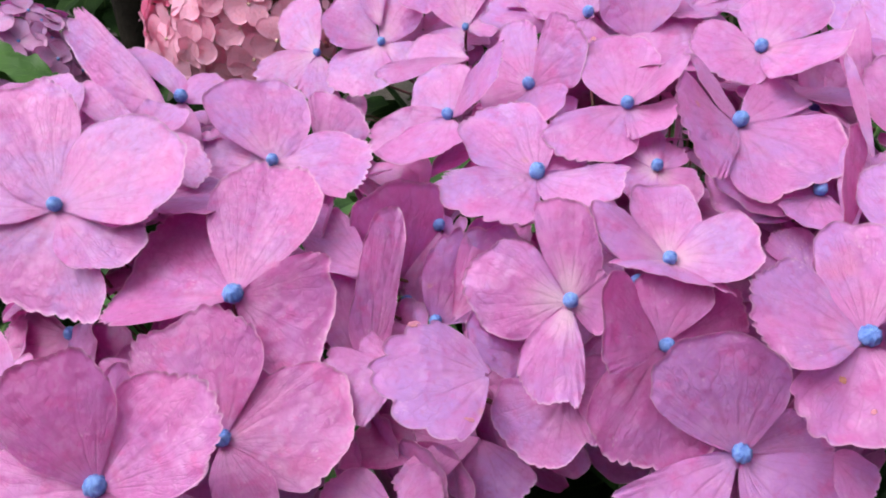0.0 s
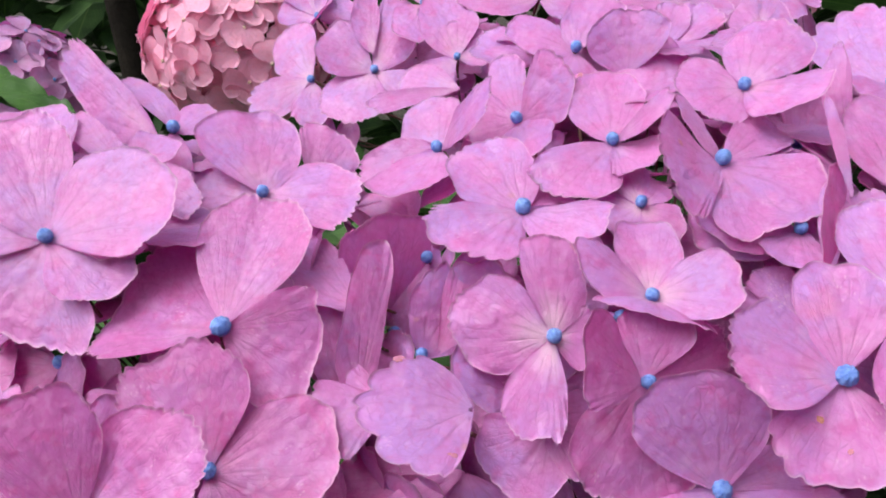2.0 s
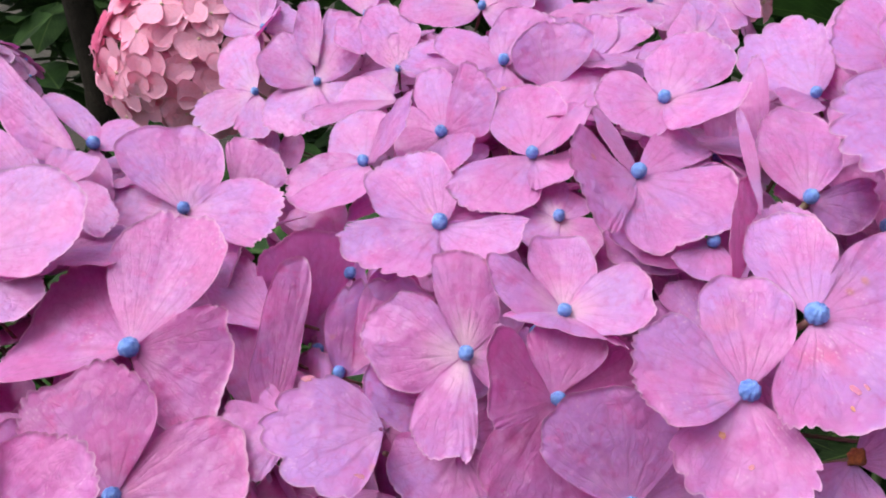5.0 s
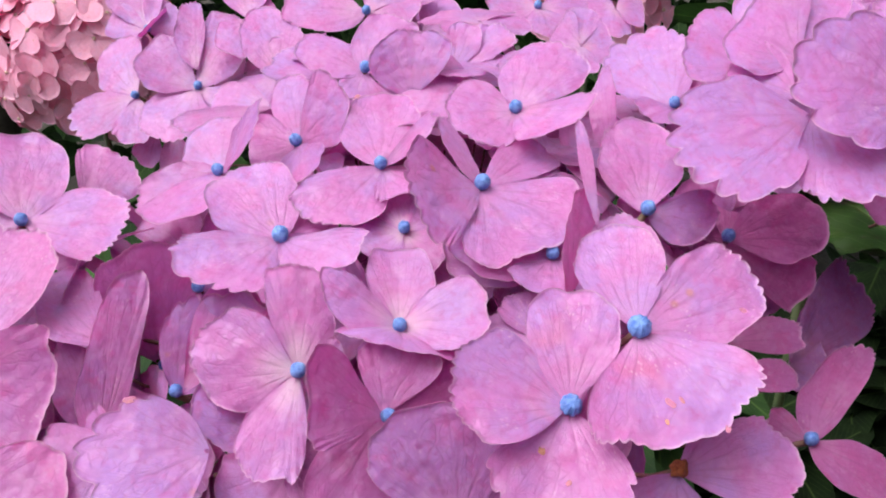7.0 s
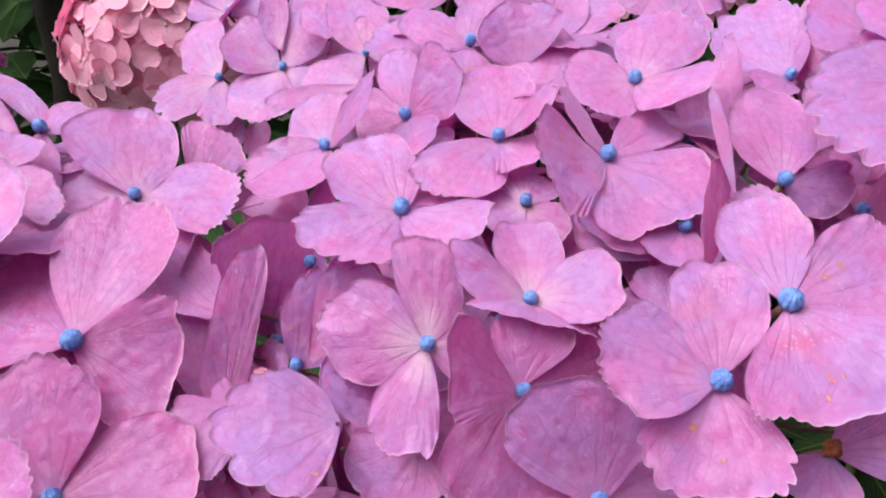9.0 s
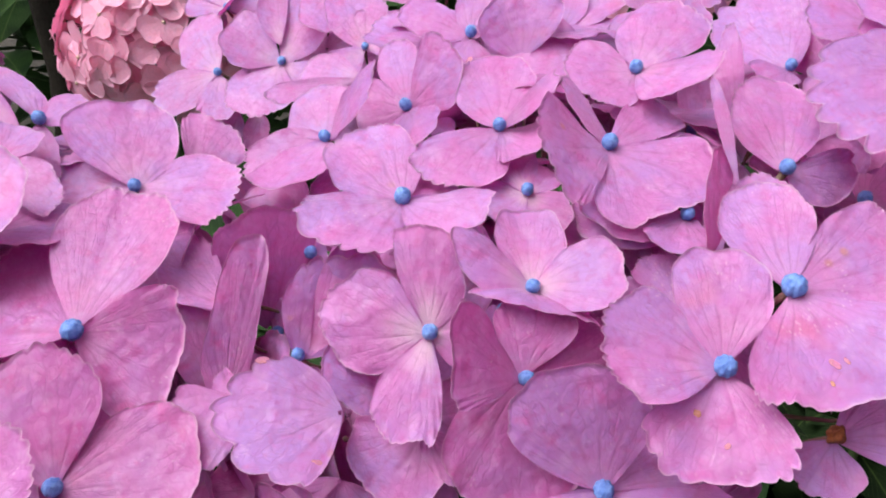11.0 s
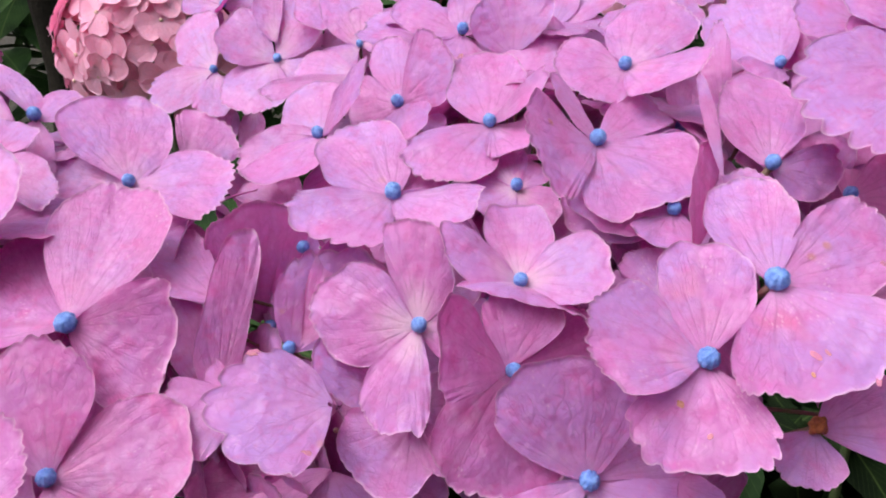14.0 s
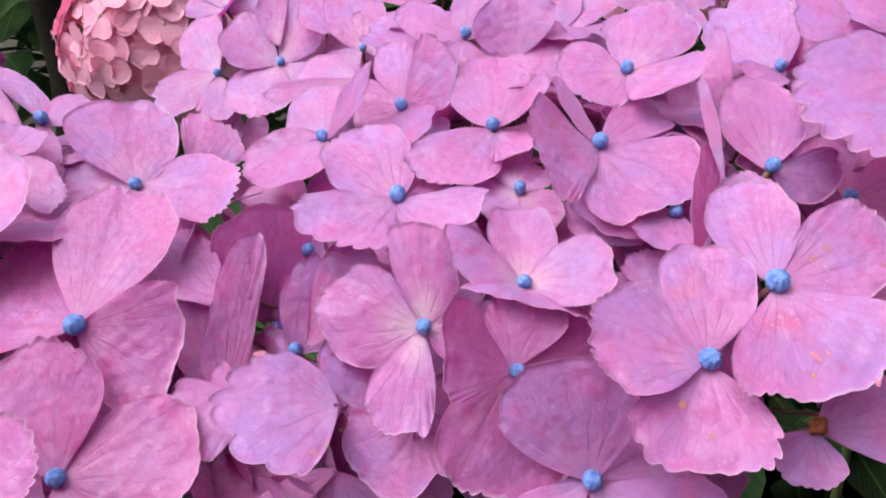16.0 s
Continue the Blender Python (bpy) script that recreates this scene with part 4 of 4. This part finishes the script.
floret(back, (0.0830, 0.4210, 0.8279), (-90, 70), 0, (0.5, 0.2, 0), 'bud', [
    (142, 22, -26, 20.1, 11, 14.9, 0.38, 0.82, -0.04, 1),
    (19, 12, 31, 17.4, 19.9, 13.1, 0.82, 0.38, -0.02, 1),
    (-94, -30, -2, 21.1, 9.7, 10.4, 0.71, 0.7, 0, 1),
])
floret(back, (0.1440, 0.3701, 0.8303), (-90, 70), 0, (0.5, 0.3, 0), 'bud', [
    (156, 15, -30, 14.7, 12.6, 15.1, 0.39, 0.82, 0.12, 1),
    (13, 8, 32, 15.9, 15.4, 12.6, 0.81, 0.38, -0.04, 1),
    (-100, -28, -5, 19.9, 7.7, 9.9, 0.65, 0.72, -0.02, 1),
    (78, 28, 5, 26.2, 7.8, 7.9, 0.69, 0.82, 0, 1),
])
floret(back, (0.1719, 0.4158, 0.8388), (-90, 70), 0, (0.5, 0.1, 0), 'bud', [
    (-173, -5, -33, 14.4, 11.7, 14.8, 0.82, 0.38, 0.1, 1),
    (-4, -3, 33, 14.7, 15.3, 14.4, 0.51, 0.51, 0.12, 1),
    (-105, -29, -8, 20.8, 8.1, 8.5, 0.69, 0.8, -0.04, 1),
])
UNDER += [(main, spot) for spot in (
    (0.026, 0.279, 0.816), (0.050, 0.277, 0.816), (0.071, 0.267, 0.819), (0.090, 0.254, 0.823), (0.115, 0.261, 0.821), (0.131, 0.248, 0.825), (0.012, 0.260, 0.801), (0.032, 0.231, 0.812), (0.052, 0.230, 0.813), (0.071, 0.224, 0.815), (0.089, 0.219, 0.817),
)]
UNDER += [(main, spot) for spot in (
    (0.108, 0.215, 0.818), (0.021, 0.216, 0.800), (0.041, 0.215, 0.800), (0.060, 0.209, 0.803), (0.079, 0.207, 0.804), (0.093, 0.197, 0.809), (0.108, 0.191, 0.812), (-0.030, 0.207, 0.786), (0.010, 0.199, 0.790), (0.029, 0.193, 0.793),
)]
UNDER += [(main, spot) for spot in (
    (0.048, 0.195, 0.792), (0.064, 0.187, 0.796), (0.083, 0.188, 0.796), (0.098, 0.183, 0.799), (0.019, 0.179, 0.784), (0.037, 0.179, 0.784), (0.054, 0.175, 0.786), (0.074, 0.180, 0.783), (0.090, 0.175, 0.786), (0.097, 0.158, 0.797),
)]
UNDER += [(main, spot) for spot in (
    (-0.028, 0.181, 0.763), (-0.009, 0.178, 0.766), (0.009, 0.168, 0.773), (0.027, 0.167, 0.774), (0.045, 0.170, 0.772), (0.062, 0.167, 0.774), (0.080, 0.167, 0.774), (0.093, 0.160, 0.779), (-0.018, 0.171, 0.751), (0.001, 0.171, 0.751), (0.020, 0.169, 0.753), (0.055, 0.163, 0.758),
)]
UNDER += [(main, spot) for spot in (
    (0.069, 0.154, 0.766), (0.084, 0.152, 0.768), (0.100, 0.151, 0.769), (-0.027, 0.160, 0.741), (-0.008, 0.156, 0.745), (0.010, 0.163, 0.738), (0.062, 0.153, 0.748), (0.077, 0.149, 0.752), (0.092, 0.145, 0.756), (0.128, 0.212, 0.825), (0.123, 0.189, 0.810), (0.143, 0.200, 0.772),
)]
UNDER += [(main, spot) for spot in (
    (0.101, 0.173, 0.794), (0.082, 0.189, 0.798), (0.067, 0.217, 0.806), (0.031, 0.300, 0.805), (0.061, 0.276, 0.813), (0.093, 0.272, 0.814), (0.132, 0.286, 0.810), (0.010, 0.253, 0.791), (0.040, 0.242, 0.796), (0.070, 0.238, 0.798), (0.097, 0.232, 0.800),
)]
UNDER += [(main, spot) for spot in (
    (0.119, 0.219, 0.806), (-0.035, 0.229, 0.772), (-0.004, 0.221, 0.777), (0.025, 0.218, 0.779), (0.053, 0.217, 0.779), (0.080, 0.212, 0.782), (0.105, 0.205, 0.786), (-0.019, 0.203, 0.758), (0.009, 0.195, 0.764), (0.036, 0.194, 0.764), (0.061, 0.188, 0.769), (0.091, 0.195, 0.764),
)]
UNDER += [(main, spot) for spot in (
    (0.107, 0.176, 0.777), (-0.033, 0.193, 0.735), (-0.004, 0.191, 0.736), (0.051, 0.185, 0.741), (0.075, 0.175, 0.750), (0.098, 0.170, 0.754), (0.111, 0.203, 0.825), (0.125, 0.192, 0.817), (0.073, 0.202, 0.806), (0.082, 0.194, 0.810), (-0.040, 0.213, 0.785), (-0.013, 0.157, 0.749),
)]
UNDER += [(left, spot) for spot in (
    (-0.114, 0.231, 0.812), (-0.079, 0.252, 0.804), (-0.056, 0.252, 0.804), (-0.118, 0.211, 0.802), (-0.101, 0.217, 0.800), (-0.087, 0.235, 0.791), (-0.068, 0.245, 0.787), (-0.045, 0.244, 0.787), (-0.021, 0.236, 0.791), (-0.112, 0.211, 0.783), (-0.094, 0.215, 0.781), (-0.070, 0.206, 0.786),
)]
UNDER += [(left, spot) for spot in (
    (-0.050, 0.209, 0.784), (-0.127, 0.211, 0.763), (-0.056, 0.187, 0.778), (-0.039, 0.196, 0.773), (-0.110, 0.191, 0.756), (-0.086, 0.183, 0.762), (-0.066, 0.179, 0.765), (-0.047, 0.181, 0.763), (-0.104, 0.159, 0.762), (-0.084, 0.155, 0.766), (-0.072, 0.165, 0.757), (-0.052, 0.161, 0.760),
)]
UNDER += [(left, spot) for spot in (
    (-0.037, 0.172, 0.751), (-0.090, 0.143, 0.758), (-0.073, 0.142, 0.759), (-0.063, 0.157, 0.744), (-0.046, 0.161, 0.740), (-0.114, 0.247, 0.794), (-0.089, 0.267, 0.785), (-0.057, 0.270, 0.784), (-0.023, 0.275, 0.782), (-0.128, 0.233, 0.770), (-0.098, 0.236, 0.768),
)]
UNDER += [(left, spot) for spot in (
    (-0.062, 0.220, 0.778), (-0.078, 0.208, 0.755), (-0.049, 0.210, 0.753), (-0.111, 0.180, 0.746), (-0.086, 0.185, 0.741), (-0.058, 0.182, 0.744),
)]
# most of these stay hidden behind petals, added to shade florets below
UNDER += [(right, spot) for spot in (
    (0.157, 0.257, 0.832), (0.160, 0.232, 0.831), (0.189, 0.237, 0.835), (0.190, 0.269, 0.856), (0.172, 0.281, 0.853), (0.152, 0.209, 0.800), (0.210, 0.273, 0.848), (0.175, 0.271, 0.855), (0.171, 0.257, 0.845), (0.167, 0.244, 0.836), (0.187, 0.270, 0.856), (0.182, 0.256, 0.846),
)]
UNDER += [(right, spot) for spot in (
    (0.178, 0.243, 0.837), (0.198, 0.268, 0.856), (0.193, 0.255, 0.846), (0.188, 0.242, 0.837), (0.210, 0.267, 0.856), (0.204, 0.254, 0.847), (0.199, 0.240, 0.838), (0.221, 0.266, 0.857), (0.215, 0.253, 0.847), (0.210, 0.239, 0.838), (0.138, 0.205, 0.812),
)]
UNDER += [(back, spot) for spot in (
    (-0.035, 0.432, 0.705), (-0.005, 0.425, 0.700), (0.030, 0.420, 0.700), (0.070, 0.430, 0.710), (0.110, 0.440, 0.720), (-0.050, 0.460, 0.710), (0.002, 0.425, 0.752), (0.002, 0.455, 0.752), (0.002, 0.485, 0.752),
)]
UNDER += [(back, spot) for spot in (
    (0.034, 0.425, 0.752), (0.034, 0.455, 0.752), (0.034, 0.485, 0.752), (0.066, 0.425, 0.752), (0.066, 0.455, 0.752), (0.066, 0.485, 0.752), (0.098, 0.425, 0.752), (0.098, 0.455, 0.752), (0.098, 0.485, 0.752), (0.130, 0.425, 0.752), (0.130, 0.455, 0.752), (0.130, 0.485, 0.752),
)]
UNDER += [(back, spot) for spot in (
    (-0.068, 0.459, 0.812), (-0.044, 0.453, 0.805), (-0.018, 0.454, 0.814), (-0.000, 0.448, 0.806), (0.024, 0.450, 0.815), (0.047, 0.444, 0.808), (0.071, 0.445, 0.817), (0.094, 0.439, 0.810), (0.124, 0.440, 0.819), (0.153, 0.433, 0.812), (0.174, 0.435, 0.821), (0.191, 0.429, 0.814),
)]
UNDER += [(back, spot) for spot in (
    (-0.010, 0.410, 0.805), (0.014, 0.407, 0.806), (0.068, 0.402, 0.809), (0.079, 0.401, 0.809),
)]


# ---- under florets that fill the heads ----
def filler(head, centre, size, seed):
    rng = random.Random(seed)
    centre = Vector(centre)
    out = (centre - Vector(head["hub"])).normalized()
    az0 = rng.uniform(0, 90)
    side = out.cross(Vector((0.2, 0.9, 0.1))).normalized()
    petals = []
    for k in range(4):
        along = Matrix.Rotation(radians(az0 + 90 * k + rng.uniform(-8, 8)), 3, out) @ side
        along = (along - out * rng.uniform(-0.1, 0.35)).normalized()
        az, el = math.degrees(math.atan2(along.y, along.x)), math.degrees(math.asin(max(-1, min(1, along.z))))
        level = along.cross(Vector((0, 0, 1))).normalized()
        across = along.cross(out).normalized()
        roll = math.degrees(math.atan2(level.cross(across).dot(along), level.dot(across)))
        ln = size * rng.uniform(0.85, 1.1)
        petals.append((az, el, roll, ln, ln * 0.48, ln * 0.46, 0.6, 0.62, rng.uniform(-0.04, 0.1), 1.0))
    facing = (math.degrees(math.atan2(out.y, out.x)), math.degrees(math.asin(out.z)))
    return floret(head, centre, facing, 0, (0, rng.uniform(0, 0.4), 0), "bud", petals, head.get("petals") and SALMON or None, 16)


for k, (head, spot) in enumerate(UNDER):
    filler(head, spot, 21.0, 100 + k)
# florets that lie level between the upper ones
LEVEL = [
    (main, (0.087, 0.260, 0.847)),
    (main, (0.087, 0.302, 0.853)),
    (main, (0.061, 0.248, 0.836)),
    (main, (0.039, 0.296, 0.840)),
    (main, (0.078, 0.294, 0.834)),
    (right, (0.142, 0.283, 0.826)),
    (main, (0.030, 0.267, 0.812)),
    (back, (0.004, 0.397, 0.802)),
    (back, (0.033, 0.429, 0.828)),
    (back, (0.126, 0.456, 0.822)),
    (left, (-0.077, 0.255, 0.811)),
    (left, (-0.112, 0.246, 0.815)),
    (left, (-0.073, 0.253, 0.802)),
    (left, (-0.127, 0.243, 0.822)),
    (left, (-0.078, 0.203, 0.808)),
    (main, (0.097, 0.224, 0.831)),
]
for k, (head, spot) in enumerate(LEVEL):
    rng = random.Random(700 + k)
    turn = rng.uniform(0, 90)
    floret(head, spot, (-100, 75), 0, (rng.uniform(0, 0.5), rng.uniform(0, 0.5), 0), "bud", [
        (turn + 90 * j, rng.uniform(-6, 10), rng.uniform(-10, 10), rng.uniform(18, 23), rng.uniform(9, 11), rng.uniform(9, 11), 0.6, 0.6, 0.03, 1.0) for j in range(4)], None, 24)
# unseen florets on the right head's far side and flank, added to shade below
for k in range(16):
    a = radians(-70 + 15 * k)
    filler(right, (0.222 + 0.055 * math.cos(a), 0.215 + 0.075 * math.sin(a), 0.848 - 0.018 * (k % 3)), 24.0, 300 + k)
for k in range(15):
    filler(right, (0.195 + 0.028 * (k % 3), 0.075 + 0.022 * (k // 3), 0.868 - 0.006 * (k % 2)), 26.0, 360 + k)
for k in range(12):
    y = 0.10 + 0.022 * (k // 2)
    filler(right, (0.078 + 0.74 * y + 0.03 * (k % 2), y, 0.853 - 0.012 * (k % 2)), 24.0, 390 + k)
for k in range(40):
    filler(right, (0.225 + 0.032 * (k % 5) + 0.01 * (k // 5 % 2), 0.06 + 0.032 * (k // 5), 0.872 - 0.008 * (k % 3) - 0.012 * (k % 5)), 26.0, 420 + k)
for k in range(7):
    filler(right, (0.205 + 0.02 * (k % 3), 0.17 + 0.03 * (k // 3), 0.862), 24.0, 330 + k)


# ---- whole heads farther off, and unseen near ones that block light ----
def far_head(base, hub, radius, count, size, material, label, seed, spread=1.25):
    head = flower_head(base, hub, label)
    rng = random.Random(seed)
    shapes = [petal_mesh(size, size * 0.5, size * 0.48, 0.6, 0.62, 0.06, 0.05 * k, 0.7, seed + k * 0.3, 12, material) for k in range(4)]
    hub = Vector(hub)
    golden = math.pi * (3 - math.sqrt(5))
    for i in range(count):
        z = 1 - spread * (i + 0.5) / count
        r = math.sqrt(max(0.0, 1 - z * z))
        out = Vector((r * math.cos(golden * i), r * math.sin(golden * i), z))
        out = (out + Vector([rng.uniform(-0.14, 0.14) for _ in range(3)])).normalized()
        centre = hub + out * radius * rng.uniform(0.92, 1.08)
        ob = child("floret", stalk_mesh(-out * 0.0015, hub - centre), head, Matrix.Translation(centre - head.location))
        turn = out.to_track_quat("Z", "Y").to_matrix().to_4x4() @ Matrix.Rotation(rng.uniform(0, 6.28), 4, "Z")
        for k in range(4):
            tilt = Matrix.Rotation(radians(90 * k + rng.uniform(-9, 9)), 4, "Z") @ Matrix.Rotation(radians(rng.uniform(-30, 14)), 4, "X") @ Matrix.Diagonal((rng.uniform(0.8, 1.1), rng.uniform(0.75, 1.1), 1, 1))
            leaf = child("petal", rng.choice(shapes), ob, turn @ tilt)
            leaf.color = (rng.uniform(0, 0.3), rng.uniform(0, 0.5), 0, 1)
        child("bud", BUDS["pale" if material is SALMON else "bud"], ob, turn @ Matrix.Diagonal((0.0032, 0.0032, 0.0032, 1)))
    return head


far_head((-0.174, 0.76, 0.03), (-0.172, 0.72, 0.732), 0.076, 110, 0.0225, SALMON, "salmon-pink hydrangea flower of small crowded florets", 21, 1.5)
far_head((-0.375, 0.74, 0.03), (-0.37, 0.72, 0.69), 0.058, 50, 0.021, MAUVE, "mauve hydrangea flower behind a green leaf", 22)
far_head((0.25, 0.72, 0.03), (0.24, 0.70, 0.80), 0.068, 60, 0.018, SALMON, "rose-red hydrangea flower in the distance", 23)
# out of view, added to keep light off the lower right florets
far_head((0.36, 0.0, 0.03), (0.31, -0.02, 0.775), 0.085, 60, 0.022, PETAL, "unseen lilac-pink hydrangea flower added beside the camera to block light", 27)
# hinted at by an edge petal; stands unseen to block light from the right
far_head((0.47, 0.30, 0.03), (0.345, 0.21, 0.765), 0.085, 56, 0.022, PETAL, "unseen lilac-pink hydrangea flower at the right, blocking side light", 24)
# three heads below the view, added so that the gaps get less light
for k, x in enumerate((-0.10, 0.07, 0.24)):
    far_head((x, 0.05, 0.03), (x, 0.05, 0.685), 0.072, 40, 0.022, PETAL, "unseen pink hydrangea flower added low in front to block light", 31 + k, 1.1)


# ---- leaves of the bush ----
bush = thing("hydrangea_bush", (0.05, 0.3, 0.03), "green toothed hydrangea leaves on stems under the flower heads", "bush")
verts, faces = tube([(0, 0.32, -0.03), (0.01, 0.33, 0.2), (0.0, 0.32, 0.42)], [0.006, 0.005, 0.003], 8)
child("stem", mesh_of("stem", verts, faces, STEM), bush)
LEAVES = [leaf_mesh(0.12, 0.075, s, LEAF, 0.15 + 0.08 * s) for s in range(4)]


def bush_leaf(at, az, el, roll, scale, shape=0):
    along = direction(az, el)
    level = along.cross(Vector((0, 0, 1))).normalized()
    across = Matrix.Rotation(radians(roll), 3, along) @ level
    m = Matrix((across, along, across.cross(along))).transposed().to_4x4()
    s = Matrix.Diagonal((scale, scale, scale, 1))
    return child("leaf", LEAVES[shape], bush, Matrix.Translation(Vector(at) - bush.location) @ m @ s)


bush_leaf((-0.318, 0.444, 0.780), 1, 0, -3, 1.0, 0)
bush_leaf((0.207, 0.200, 0.808), 113, 7, -15, 0.62, 0)
